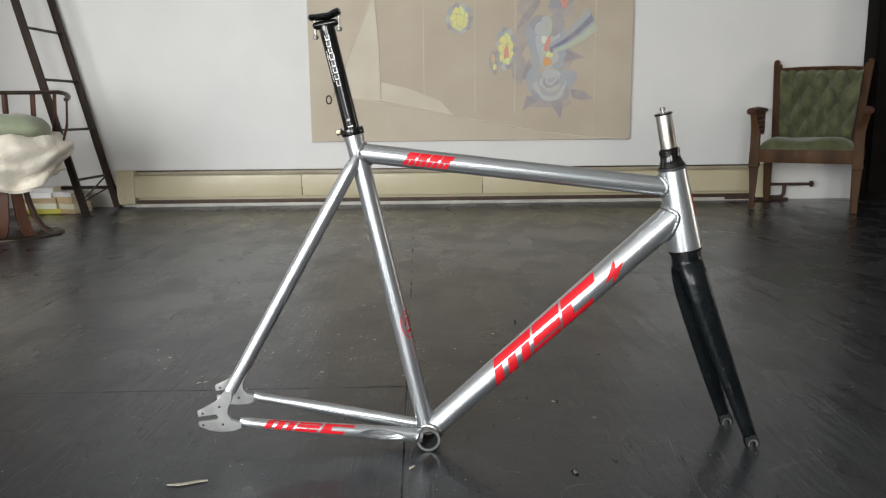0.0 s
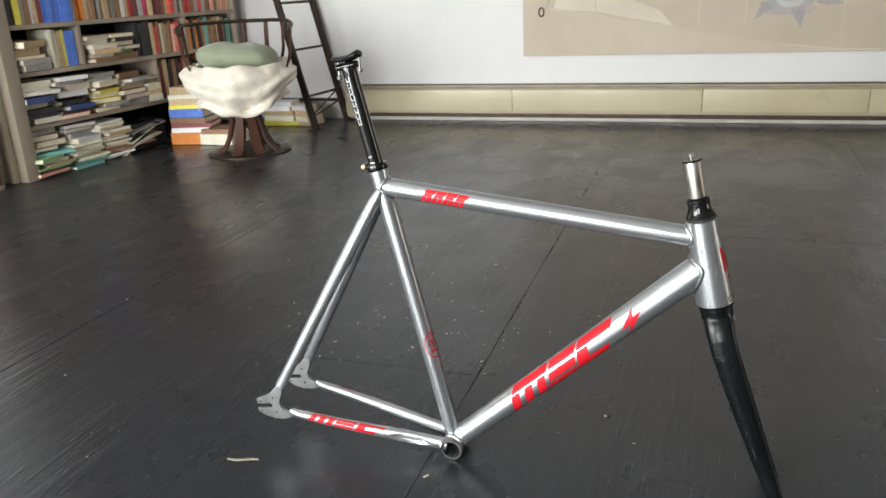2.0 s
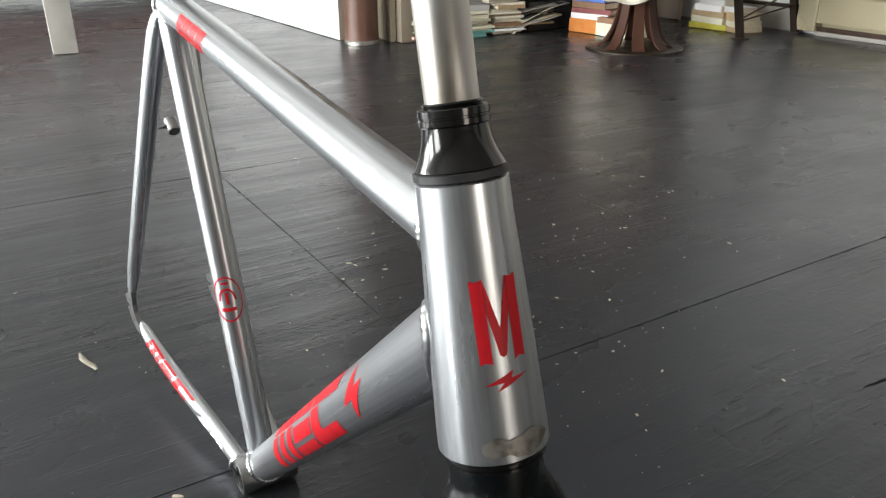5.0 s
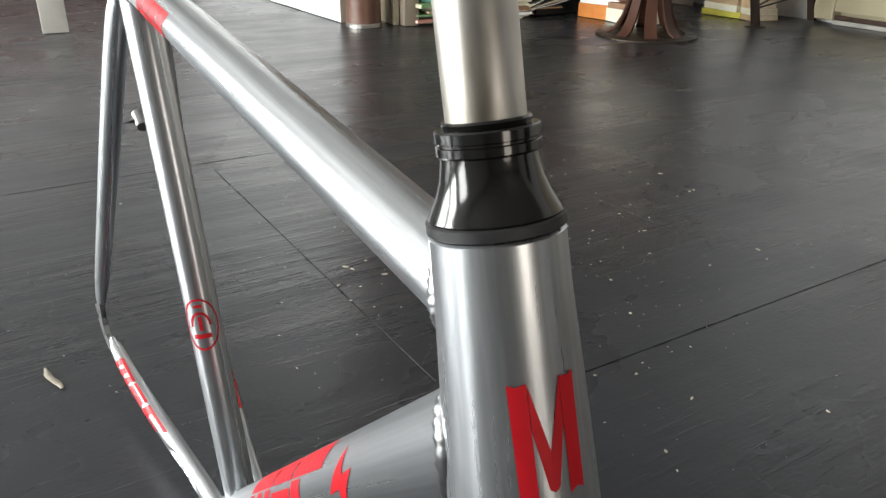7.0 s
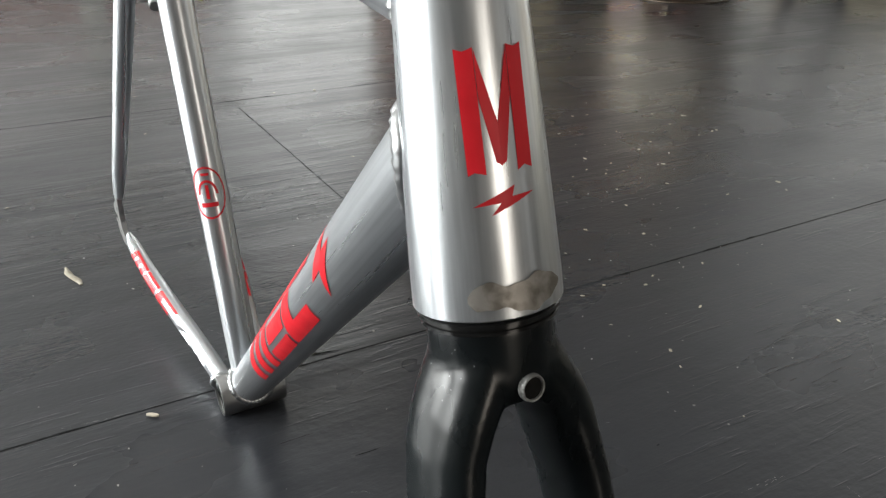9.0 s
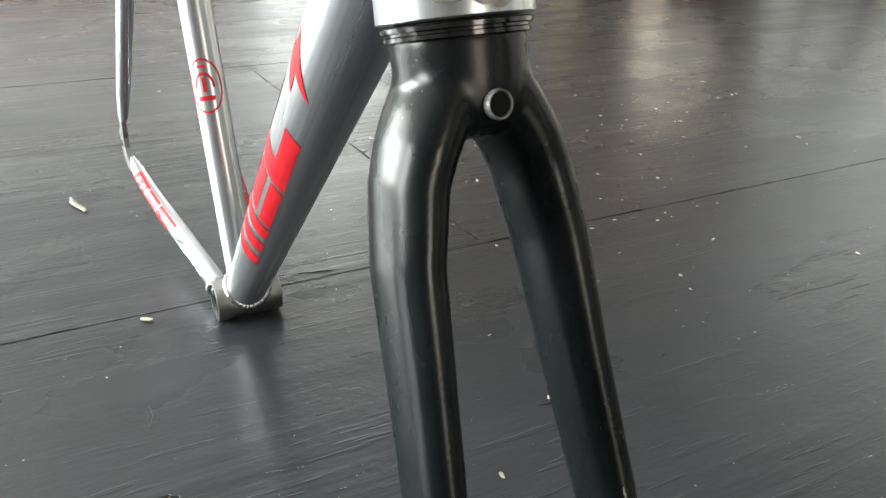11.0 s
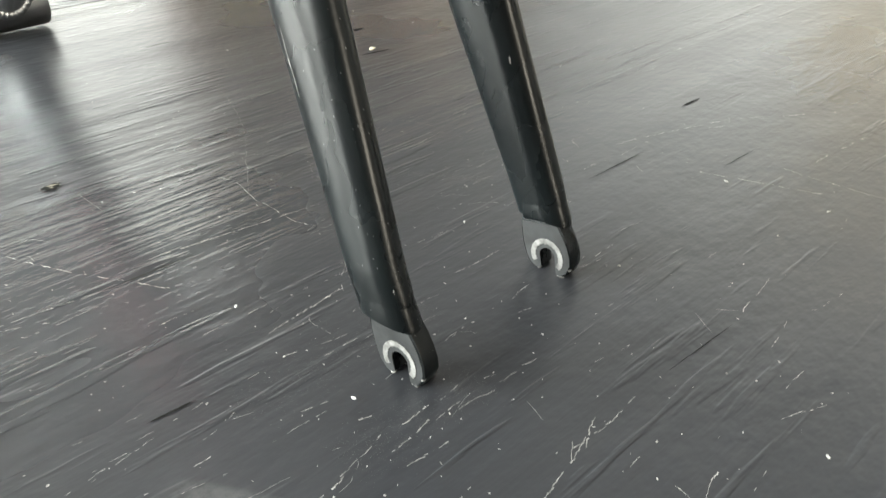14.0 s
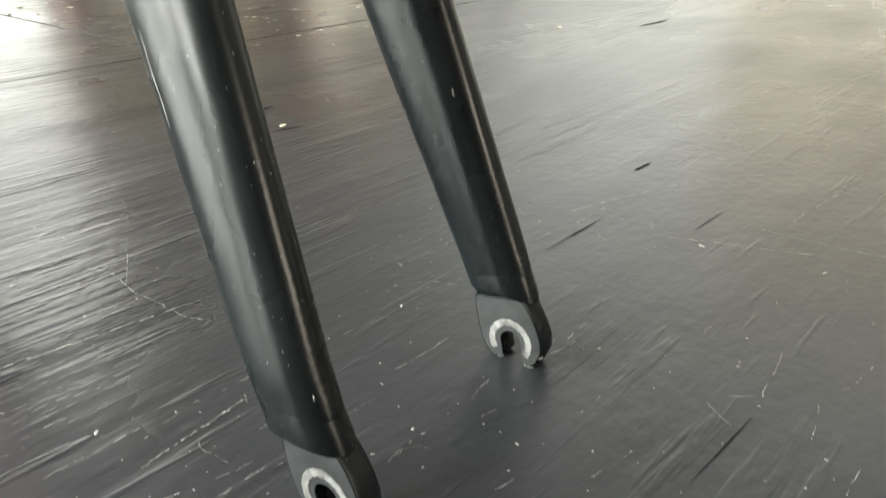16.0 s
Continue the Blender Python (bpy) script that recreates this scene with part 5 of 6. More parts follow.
for i in range(RN + 1):
    row = []
    for k in range(AN):
        q = 2 * math.pi * k / AN
        u = i / RN
        front = max(0.0, math.cos(q - radians(-80)))
        low = 0.315 - 0.062 * front ** 0.5 + 0.016 * math.sin(3 * q + 1) + 0.008 * math.sin(7 * q + 2)
        if u < 0.45:
            r = 0.255 * u / 0.45
            z = 0.470 + 0.055 * (u / 0.45) ** 2
        else:
            v = (u - 0.45) / 0.55
            r = 0.255 + 0.062 * math.sin(math.pi * min(1, v * 1.25)) - 0.018 * v * v
            z = 0.525 + 0.012 * math.sin(math.pi * min(1, v * 5)) - (0.525 - low) * v ** 1.15
        sag = max(0.0, u - 0.4)
        fold = 0.035 * noise.noise(Vector((2.2 * math.cos(q), 2.2 * math.sin(q), 5 * u + 2))) + 0.068 * sag * abs(math.sin(15 * u + 1.8 * math.sin(q + 0.6) + 1.1 * math.sin(2 * q))) + 0.010 * math.sin(8 * q + 5 * u) * u - 0.012 * sag + 0.007 * noise.noise(Vector((7 * math.cos(q), 7 * math.sin(q), 9 * u)))
        row.append(bm.verts.new((r * math.cos(q) + fold * math.cos(q), r * math.sin(q) + fold * math.sin(q), z + fold * 0.5)))
    grid.append(row)
for i in range(RN):
    for k in range(AN):
        if i == 0:
            continue
        bm.faces.new((grid[i][k], grid[i][(k + 1) % AN], grid[i + 1][(k + 1) % AN], grid[i + 1][k]))
bm.faces.new(grid[1])
for v in grid[0]:
    bm.verts.remove(v)
bmesh.ops.recalc_face_normals(bm, faces=bm.faces)
fleece = tagged(part("fleece_throw", bm, FLEECE, angle=80), "crumpled cream fleece throw draped over the swivel chair seat", "throw")
fleece.matrix_world = pose(CX, CY, 0)
so = fleece.modifiers.new("thickness", "SOLIDIFY")
so.thickness = 0.016
bm = bmesh.new()
bmesh.ops.create_icosphere(bm, subdivisions=4, radius=1.0)
for v in bm.verts:
    x, y, z = v.co
    w = 1 + 0.07 * noise.noise(v.co * 1.7)
    v.co = Vector((math.copysign(abs(x) ** 0.8, x) * 0.235 * w, math.copysign(abs(y) ** 0.8, y) * 0.205 * w, z * 0.084 * (1 + 0.10 * noise.noise(v.co * 5.0) + 0.22 * noise.noise(v.co * 2.1 + Vector((4, 0, 0))) - 0.15 * math.exp(-(x * 6) ** 2))))
cushion = tagged(part("seat_cushion", bm, SAGE, angle=80), "plump sage green cloth cushion lying on the cream fleece", "cushion")
cushion.matrix_world = pose(CX - 0.01, CY + 0.01, 0.560, -4, 4, 30)

# ---- green buttoned armchair by the wall ----
arm = thing("armchair", pose(2.170, 5.05, 0, 0, 0, -27) @ Matrix.Scale(1.09, 4), "dark wooden armchair with buttoned green velvet back and cane sides", "chair")
SW, SD = 0.265, 0.225
for x, y, top in ((-SW, -SD, 0.33), (SW, -SD, 0.33), (-SW + 0.02, SD, 0.33), (SW - 0.02, SD, 0.33)):
    bm = bmesh.new()
    if y < 0:
        sweep(bm, [(x, y, 0.003), (x, y, 0.04), (x, y, 0.045), (x, y, 0.24), (x, y, 0.245), (x, y, 0.262), (x, y, 0.268), (x, y, top)],
              [0.020, 0.022, 0.019, 0.033, 0.040, 0.040, 0.036, 0.037], side=(1, 1, 0), n=4)
    else:
        sweep(bm, [(x, y + 0.03, 0.003), (x, y + 0.012, 0.15), (x, y, top)], [0.026, 0.030, 0.034], side=(1, 1, 0), n=4)
    part("leg", bm, OAK, arm)
bm = bmesh.new()
box(bm, -SW - 0.02, SW + 0.02, -SD - 0.02, -SD + 0.025, 0.27, 0.345, 0.006)
box(bm, -SW - 0.02, -SW + 0.015, -SD + 0.025, SD, 0.275, 0.34, 0.004)
box(bm, SW - 0.015, SW + 0.02, -SD + 0.025, SD, 0.275, 0.34, 0.004)
box(bm, -SW, SW, SD - 0.03, SD + 0.01, 0.27, 0.34, 0.004)
part("seat_frame", bm, OAK, arm)
bm = bmesh.new()
vs = []
for j in range(15):
    v = j / 14
    vs.append([])
    for i in range(25):
        u = i / 24
        edge = min(1.0, 7 * min(u, 1 - u)) ** 0.5 * min(1.0, 6 * min(v, 1 - v)) ** 0.5
        z = 0.345 + edge * (0.058 + 0.012 * math.sin(9 * u + 1) * (1 - v) + 0.008 * noise.noise(Vector((5 * u, 4 * v, 1))))
        vs[-1].append(bm.verts.new(((2 * u - 1) * (SW - 0.012), -SD - 0.014 + v * (2 * SD - 0.02), z)))
for p, q in zip(vs, vs[1:]):
    for i in range(24):
        bm.faces.new((p[i], p[i + 1], q[i + 1], q[i]))
part("seat_cushion", bm, VELVET, arm, "green velvet seat cushion")
back_m = pose(0.012, SD - 0.035, 0.365, -11, 1.0, 0)
bm = bmesh.new()
NX, NZ = 56, 48
BW0, BW1, BH = 0.190, 0.226, 0.445
buttons = []
for r, z in enumerate((0.045, 0.152, 0.259, 0.366)):
    for k in range(4 if r % 2 else 3):
        buttons.append(((k - (1.5 if r % 2 else 1.0)) * 0.107, z))


def puff(x, z):
    d = min(math.hypot(x - a, (z - b) * 0.9) for a, b in buttons)
    ridge = 1.0
    for a, b in buttons:
        for sx in (-1, 1):
            t = ((x - a) * sx * 0.0535 + (z - b) * 0.107) / (0.0535 ** 2 + 0.107 ** 2)
            if -0.1 <= t <= 1.1:
                e = abs((x - a) * sx * 0.107 - (z - b) * 0.0535) / 0.12
                ridge = min(ridge, e / 0.030)
    edge = min(1.0, min(BH - z, z) / 0.05 + 0.15)
    return (0.002 + 0.080 * min(1, d / 0.05) ** 0.7 * (0.45 + 0.55 * math.sin(0.5 * math.pi * min(1, ridge)))) * edge


front, rear = [], []
for j in range(NZ + 1):
    z = BH * j / NZ
    w = BW0 + (BW1 - BW0) * j / NZ
    front.append([bm.verts.new(back_m @ Vector((w * (2 * i / NX - 1), -0.005 - puff(w * (2 * i / NX - 1), z), z))) for i in range(NX + 1)])
for j in range(NZ):
    for i in range(NX):
        bm.faces.new((front[j][i], front[j][i + 1], front[j + 1][i + 1], front[j + 1][i]))
box(bm, -BW0, BW0, -0.012, 0.02, 0.0, BH, 0, back_m)
part("backrest", bm, VELVET, arm, "diamond-buttoned green velvet back", angle=60)
for a, b in buttons:
    bm = bmesh.new()
    bmesh.ops.create_icosphere(bm, subdivisions=2, radius=0.008, matrix=back_m @ Matrix.Translation((a, -0.016, b)))
    part("button", bm, VELVET, arm)
for s in (-1, 1):
    bm = bmesh.new()
    prism(bm, [(s * BW0, -0.06), (s * (BW0 + 0.045), -0.06), (s * (BW1 + 0.045), BH + 0.035), (s * BW1, BH + 0.03)], -0.03, 0.03, 0.004, back_m)
    bmesh.ops.create_icosphere(bm, subdivisions=2, radius=0.018, matrix=back_m @ Matrix.Translation((s * (BW1 + 0.03), 0, BH + 0.045)))
    part("back_post", bm, OAK, arm)
    bm = bmesh.new()
    sweep(bm, [(s * 0.280, SD - 0.02, 0.565), (s * 0.290, 0.0, 0.572), (s * 0.296, -0.17, 0.566), (s * 0.296, -0.215, 0.560), (s * 0.296, -0.235, 0.548)], [(0.020, 0.013), (0.022, 0.013), (0.026, 0.014), (0.027, 0.016), (0.022, 0.010)], side=(1, 0, 0), n=14)
    part("arm_rest", bm, CHAIR_WOOD, arm)
    bm = bmesh.new()
    sweep(bm, [(s * SW, -SD, 0.33), (s * SW, -SD, 0.44), (s * 0.278, -SD + 0.02, 0.49), (s * 0.292, -SD + 0.05, 0.56)], [(0.034, 0.034), (0.034, 0.034), (0.024, 0.028), (0.022, 0.026)], side=(1, 1, 0), n=4)
    part("arm_support", bm, OAK, arm)
    bm = bmesh.new()
    x = s * 0.272
    for k in range(14):
        a = -SD + 0.06 + k * 0.025
        box(bm, x - 0.0025, x + 0.0025, a, a + 0.007, 0.42, 0.56)
    for k in range(5):
        a = 0.435 + k * 0.026
        box(bm, x - 0.002, x + 0.002, -SD + 0.05, SD - 0.04, a, a + 0.007)
    part("cane_panel", bm, CHAIR_WOOD, arm, "woven cane side panel")
bm = bmesh.new()
sweep(bm, [back_m @ Vector((-BW1 - 0.01, -0.012, BH - 0.006)), back_m @ Vector((-0.1, -0.012, BH + 0.002)), back_m @ Vector((0.1, -0.012, BH + 0.004)), back_m @ Vector((BW1 + 0.01, -0.012, BH - 0.002))], [(0.022, 0.014)] * 4, side=(0, 1, 0), n=10)
part("crest_rail", bm, OAK, arm)


# ---- bookcase wall ----
BX = -3.13  # front plane of the shelves
BACK = -3.43
ALONG_Y = -0.035  # the whole bookcase stands this far along its wall
case = thing("bookcase", pose(0, ALONG_Y, 0), "taupe painted wooden bookcase crammed with books", "bookcase")
SHELVES = (0.285, 0.565, 0.805, 1.125, 1.46, 1.80)
for k, (y0, y1) in enumerate(((3.005, 3.085), (4.955, 4.985))):
    bm = bmesh.new()
    box(bm, BACK, BX + (0.02 if k == 0 else 0.0), y0, y1, 0.002, 2.1, 0.004)
    part("upright", bm, TAUPE, case)
for z in SHELVES:
    bm = bmesh.new()
    box(bm, BACK, BX, 3.087, 4.953, z - 0.024, z, 0.002)
    part("shelf", bm, TAUPE, case)
for y, z0, z1 in ((3.535, 0.565, 0.781), (4.42, 0.565, 0.781), (4.10, 0.285, 0.541), (4.42, 0.805, 1.10), (3.80, 1.125, 1.436)):
    bm = bmesh.new()
    box(bm, BACK, BX - 0.004, y, y + 0.022, z0 + 0.001, z1 - 0.001, 0.002)
    part("divider", bm, TAUPE, case)
bm = bmesh.new()
box(bm, BACK - 0.02, BACK, 3.005, 4.985, 0.002, 2.1)
part("back_board", bm, BLACK_WOOD, case)

COVERS = [mat(f"cover_{n}", tuple(min(0.85, v * 2.0) for v in c), tuple(min(0.8, v * 1.55) for v in c), 0.55, 0.0, 25, obj_random=0.2) for n, c in (
    ("brown", (0.16, 0.09, 0.05)), ("tan", (0.33, 0.24, 0.14)), ("black", (0.02, 0.02, 0.022)), ("navy", (0.03, 0.05, 0.14)), ("cream", (0.55, 0.48, 0.36)),
    ("red", (0.36, 0.05, 0.04)), ("white", (0.62, 0.60, 0.56)), ("grey", (0.22, 0.21, 0.20)), ("teal", (0.10, 0.24, 0.22)), ("yellow", (0.60, 0.42, 0.06)),
    ("blue", (0.06, 0.13, 0.42)), ("pink", (0.55, 0.05, 0.14)), ("rose", (0.50, 0.22, 0.18)), ("green", (0.16, 0.28, 0.13)), ("orange", (0.52, 0.16, 0.03)), ("maroon", (0.12, 0.03, 0.03)))]
CNAME = dict(zip("brown tan black navy cream red white grey teal yellow blue pink rose green orange maroon".split(), COVERS))
WORDS = {"rose": "faded rose", "navy": "dark navy", "teal": "dull teal"}


def book(m, w, h, d, colour, soft=False):
    """A closed book: w thick along x, h tall along z, d deep along y; its spine faces local -y."""
    t = 0.0015 if soft else 0.0025
    b = bmesh.new()
    box(b, 0, t, 0, d, 0, h)
    box(b, w - t, w, 0, d, 0, h)
    box(b, t, w - t, 0, t, 0, h)
    if w > 0.02:
        for z in (0.12 * h, 0.86 * h):
            box(b, 0.001, w - 0.001, -0.0008, 0.0, z, z + 0.004)
    ob = part("book", b, CNAME[colour])
    tagged(ob, f"{WORDS.get(colour, colour)} {'paperback' if soft else 'hardback'} book among others in the bookcase", "book", "books")
    ob.matrix_world = m
    b = bmesh.new()
    box(b, t + 0.0004, w - t - 0.0004, t + 0.0004, d - 0.003, 0.003, h - 0.003)
    part("page_block", b, PAGES, ob)
    return ob


R = random.Random(21)
WARM = "brown tan brown cream grey maroon tan black brown rose tan red brown white tan maroon brown grey cream".split()


def row(y0, y1, z, hmin, hmax, palette, special=()):
    """Upright books from y0 to y1 on a shelf at z, spines out."""
    y, k = y0, 0
    while y < y1 - 0.02:
        w = min(R.uniform(0.018, 0.042), y1 - y)
        h, d = R.uniform(hmin, hmax), R.uniform(0.13, 0.18)
        colour = R.choice(palette)
        for a, b, c in special:
            if a <= y < b:
                colour = c
        book(pose(BX - 0.012 - R.uniform(0, 0.025), y + ALONG_Y, z + 0.001, 0, 0, 90), w - 0.001, h, d, colour)
        y += w
        k += 1


def pile(y0, depth, z, top, palette, length=0.2, soft=False, jitter=0.035, x=None, last=None):
    """A flat stack with spines or page edges showing."""
    k = 0
    x = BX if x is None else x
    while z < top:
        w = R.uniform(0.010, 0.022) if soft else R.uniform(0.016, 0.038)
        if z + w > top + 0.004:
            break
        ln = length * R.uniform(0.88, 1.05)
        ym = y0 + ALONG_Y + length / 2 + R.uniform(-jitter, jitter)
        spin = R.gauss(0, 7)
        # local z (book height) runs along world y, thickness along world z
        m = pose(x - R.uniform(-0.045, 0.03), ym, z, 0, R.gauss(0, 1.2), spin) @ Matrix(((0, -1, 0, 0), (0, 0, 1, -ln / 2), (1, 0, 0, 0.0012), (0, 0, 0, 1)))
        m2 = m
        if R.random() < (0.2 if soft else 0.5):
            m2 = pose(x - R.uniform(-0.045, 0.03), ym, z, 0, R.gauss(0, 1.2), spin) @ Matrix(((0, 1, 0, -depth), (0, 0, -1, ln / 2), (1, 0, 0, 0.0012), (0, 0, 0, 1)))
        book(m2, w - 0.0014, ln, depth * R.uniform(0.9, 1.0), R.choice(palette) if last is None or k else last, soft)
        z += w
        k += 1


PAPER = "rose cream green rose tan teal cream pink green tan".split()
pile(3.10, 0.15, 0.002, 0.135, PAPER, 0.21, True)
pile(3.33, 0.15, 0.002, 0.12, "teal green cream teal tan green cream rose".split(), 0.22, True)
pile(3.10, 0.16, 0.137, 0.255, "cream tan white grey cream brown".split(), 0.20)
pile(3.33, 0.16, 0.123, 0.255, "white navy cream grey yellow".split(), 0.21, last="cream")
pile(3.57, 0.16, 0.004, 0.225, "tan cream brown cream rose white".split(), 0.20, True, 0.04)
pile(3.79, 0.15, 0.004, 0.12, "black grey cream black tan".split(), 0.19, True, 0.04, x=BX - 0.03)
pile(3.10, 0.17, 0.287, 0.44, "black teal black grey navy".split(), 0.19)
pile(3.31, 0.17, 0.287, 0.40, "black navy black red".split(), 0.20)
pile(3.10, 0.18, 0.442, 0.535, "white cream white".split(), 0.21, jitter=0.03)
pile(3.33, 0.17, 0.402, 0.53, "white grey cream tan".split(), 0.19)
pile(3.56, 0.16, 0.287, 0.52, "tan brown grey cream brown tan yellow".split(), 0.19)
pile(3.78, 0.16, 0.287, 0.50, "brown grey tan brown maroon".split(), 0.21)
pile(3.985, 0.14, 0.287, 0.47, "black tan grey cream".split(), 0.105, jitter=0.004)
row(4.12, 4.45, 0.285, 0.19, 0.24, "brown maroon black tan brown".split())
row(4.45, 4.94, 0.285, 0.18, 0.24, "brown orange black tan".split())
pile(3.10, 0.16, 0.567, 0.735, "tan white maroon grey orange cream tan".split(), 0.20)
row(3.345, 3.53, 0.565, 0.185, 0.205, "tan cream".split(), ((3.38, 3.42, "tan"), (3.42, 3.45, "yellow"), (3.45, 3.53, "blue")))
pile(3.565, 0.17, 0.567, 0.735, "cream tan white grey tan brown black".split(), 0.20)
pile(3.775, 0.17, 0.567, 0.72, "tan brown green black tan".split(), 0.19)
row(3.99, 4.12, 0.565, 0.195, 0.21, ["black"])
row(4.12, 4.41, 0.565, 0.17, 0.205, WARM)
row(4.45, 4.95, 0.565, 0.17, 0.205, "tan brown orange black teal".split())
row(3.10, 4.41, 0.805, 0.19, 0.27, WARM, ((3.12, 3.18, "yellow"), (3.33, 3.52, "blue"), (3.55, 3.60, "orange"), (4.05, 4.12, "pink")))
row(4.45, 4.95, 0.805, 0.19, 0.26, "rose red tan brown grey".split())
row(3.10, 3.79, 1.125, 0.20, 0.27, WARM)
row(3.83, 4.95, 1.125, 0.20, 0.27, WARM)
row(3.10, 4.95, 1.46, 0.20, 0.27, WARM)

# loose magazines slumping out of the lowest shelf
for k in range(9):
    b = bmesh.new()
    bend = R.uniform(0.3, 0.9)
    rows_ = []
    for i in range(9):
        u = i / 8
        y = 3.80 + 0.045 * math.sin(k) * u
        z = 0.006 + k * 0.013 + 0.15 * u * bend * (1 - 0.3 * u)
        rows_.append([b.verts.new((BX - 0.17 + 0.20 * v, 3.665 + 0.30 * u + 0.01 * k, z + 0.012 * v * math.sin(k + 3 * u))) for v in (0, 0.5, 1)])
    for p, q in zip(rows_, rows_[1:]):
        for i in range(2):
            b.faces.new((p[i], p[i + 1], q[i + 1], q[i]))
    ob = part("magazine", b, CNAME[("cream", "grey", "tan", "white", "black", "cream", "black", "black", "grey")[k]], angle=80)
    tagged(ob, "slumped loose magazine with curled pages in the lowest shelf", "magazine", "loose magazines")
    so = ob.modifiers.new("thickness", "SOLIDIFY")
    so.thickness = 0.004


# boxes and books stacked on the floor
def floor_stack(x, y, turn, items):
    z = 0.002
    for w, h, d, colour, dx in items:
        m = pose(x + dx, y, z, 0, 0, turn + R.uniform(-6, 6)) @ Matrix(((0, 0, 1, -h / 2), (0, 1, 0, -d / 2), (-1, 0, 0, w), (0, 0, 0, 1)))
        ob = book(m, w - 0.001, h, d, colour)
        tagged(ob, f"{WORDS.get(colour, colour)} book in a stack on the floor", "book", "floor stacks")
        z += w


floor_stack(-2.955, 4.15, 18, [(0.075, 0.25, 0.22, "orange", 0), (0.032, 0.25, 0.20, "white", 0.0), (0.028, 0.26, 0.2, "maroon", 0.01), (0.035, 0.24, 0.2, "brown", 0.0), (0.055, 0.23, 0.19, "blue", -0.01),
                               (0.025, 0.23, 0.19, "yellow", -0.01), (0.035, 0.22, 0.18, "tan", -0.01), (0.03, 0.22, 0.17, "cream", -0.02), (0.045, 0.18, 0.16, "tan", -0.02)])
floor_stack(-2.74, 4.16, 6, [(0.07, 0.24, 0.2, "cream", 0), (0.03, 0.22, 0.2, "brown", 0)])
floor_stack(-2.735, 4.86, 4, [(0.032, 0.26, 0.19, "yellow", 0), (0.036, 0.25, 0.18, "cream", 0.0), (0.030, 0.24, 0.17, "tan", -0.01), (0.035, 0.20, 0.15, "white", -0.02), (0.03, 0.17, 0.14, "white", 0)])
floor_stack(-2.56, 4.87, -8, [(0.028, 0.17, 0.17, "tan", 0), (0.034, 0.16, 0.16, "cream", 0.0), (0.042, 0.16, 0.15, "tan", -0.01), (0.03, 0.13, 0.13, "white", -0.02)])
# black box added for the shade in the gap of the lowest shelf
bm = bmesh.new()
box(bm, -0.13, 0.13, -0.16, 0.16, 0.0, 0.16, 0.01)
tagged(part("gap_shade_box", bm, RUBBER_AND_SHADE), "black box standing in for the shade in the lowest shelf gap", "case").matrix_world = pose(-3.30, 3.95, 0.002, 0, 0, 5)

# ---- column, end trims ----
column = thing("iron_column", pose(-3.212, 2.785, 0), "brown painted round iron column, chipped at its foot", "column")
bm = bmesh.new()
lathe(bm, (0, 0, 0.012), (0, 0, 1), [(0, 0.092), (0.008, 0.090), (0.06, 0.088), (3.08, 0.086)], n=48)
part("shaft", bm, PIPE, column)
bm = bmesh.new()
lathe(bm, (0, 0, 0.002), (0, 0, 1), [(0, 0.094), (0.016, 0.094), (0.022, 0.0895)], n=48)
part("chipped_foot", bm, STEEL, column, "bare chipped metal foot ring")
bm = bmesh.new()
box(bm, -3.44, -3.358, 2.714, 2.85, 0.002, TALL - 0.01, 0.003)
tagged(part("trim", bm, TAUPE), "taupe painted end post of the partition", "trim", kind="structure")
bm = bmesh.new()
box(bm, -3.42, -3.17, 2.935, 2.965, 0.002, TALL - 0.01, 0.003)
tagged(part("trim", bm, BEIGE), "cream board beside the bookcase", "trim", kind="structure")

# ---- adjoining space on the west side ----
bm = bmesh.new()
box(bm, -3.722, -3.605, 1.302, 1.418, 0.002, TALL - 0.005, 0.006)
tagged(part("square_post", bm, TRIM_WHITE), "white painted square wooden post on the floor", "post")
bench = thing("workbench", pose(-6.3, 1.45, 0, 0, 0, 4), "long red-brown wooden bench standing in the adjoining space", "bench")
bm = bmesh.new()
box(bm, -0.35, 0.35, -1.2, 0.85, 0.70, 0.76, 0.006)
part("top", bm, PLANK_BROWN, bench)
bm = bmesh.new()
box(bm, -0.30, 0.32, -1.15, 0.80, 0.10, 0.68, 0.006)
part("cabinet", bm, PLANK_BROWN, bench)
for y in (-1.1, 0.75):
    for x in (-0.30, 0.22):
        bm = bmesh.new()
        box(bm, x, x + 0.08, y, y + 0.08, 0.002, 0.098, 0.004)
        part("foot", bm, PLANK_BROWN, bench)

# ---- floor sheets: 4 by 8 foot plywood in staggered columns ----
TURN_M = Matrix.Translation((-0.0975, 1.69, 0)) @ Matrix.Rotation(SHEET_TURN, 4, "Z")
SW_, SL_ = 1.220, 2.440
bm = bmesh.new()
box(bm, 0.0006, SW_ - 0.0006, 0.0006, SL_ - 0.0006, -0.028, 0.0, 0.0009, seg=1)
finish(bm)
sheet = bpy.data.meshes.new("plywood_sheet")
bm.to_mesh(sheet)
bm.free()
sheet.materials.append(FLOOR)
for i in range(-7, 3):
    shift = 0.0 if i % 2 else SL_ / 2
    for j in range(-3, 3):
        ob = new("plywood_sheet", sheet)
        ob.parent = floor
        ob.matrix_world = TURN_M @ pose(i * SW_, j * SL_ + shift, R.uniform(-0.0004, 0.0))

# ---- loose stuff on the floor ----
G = random.Random(5)


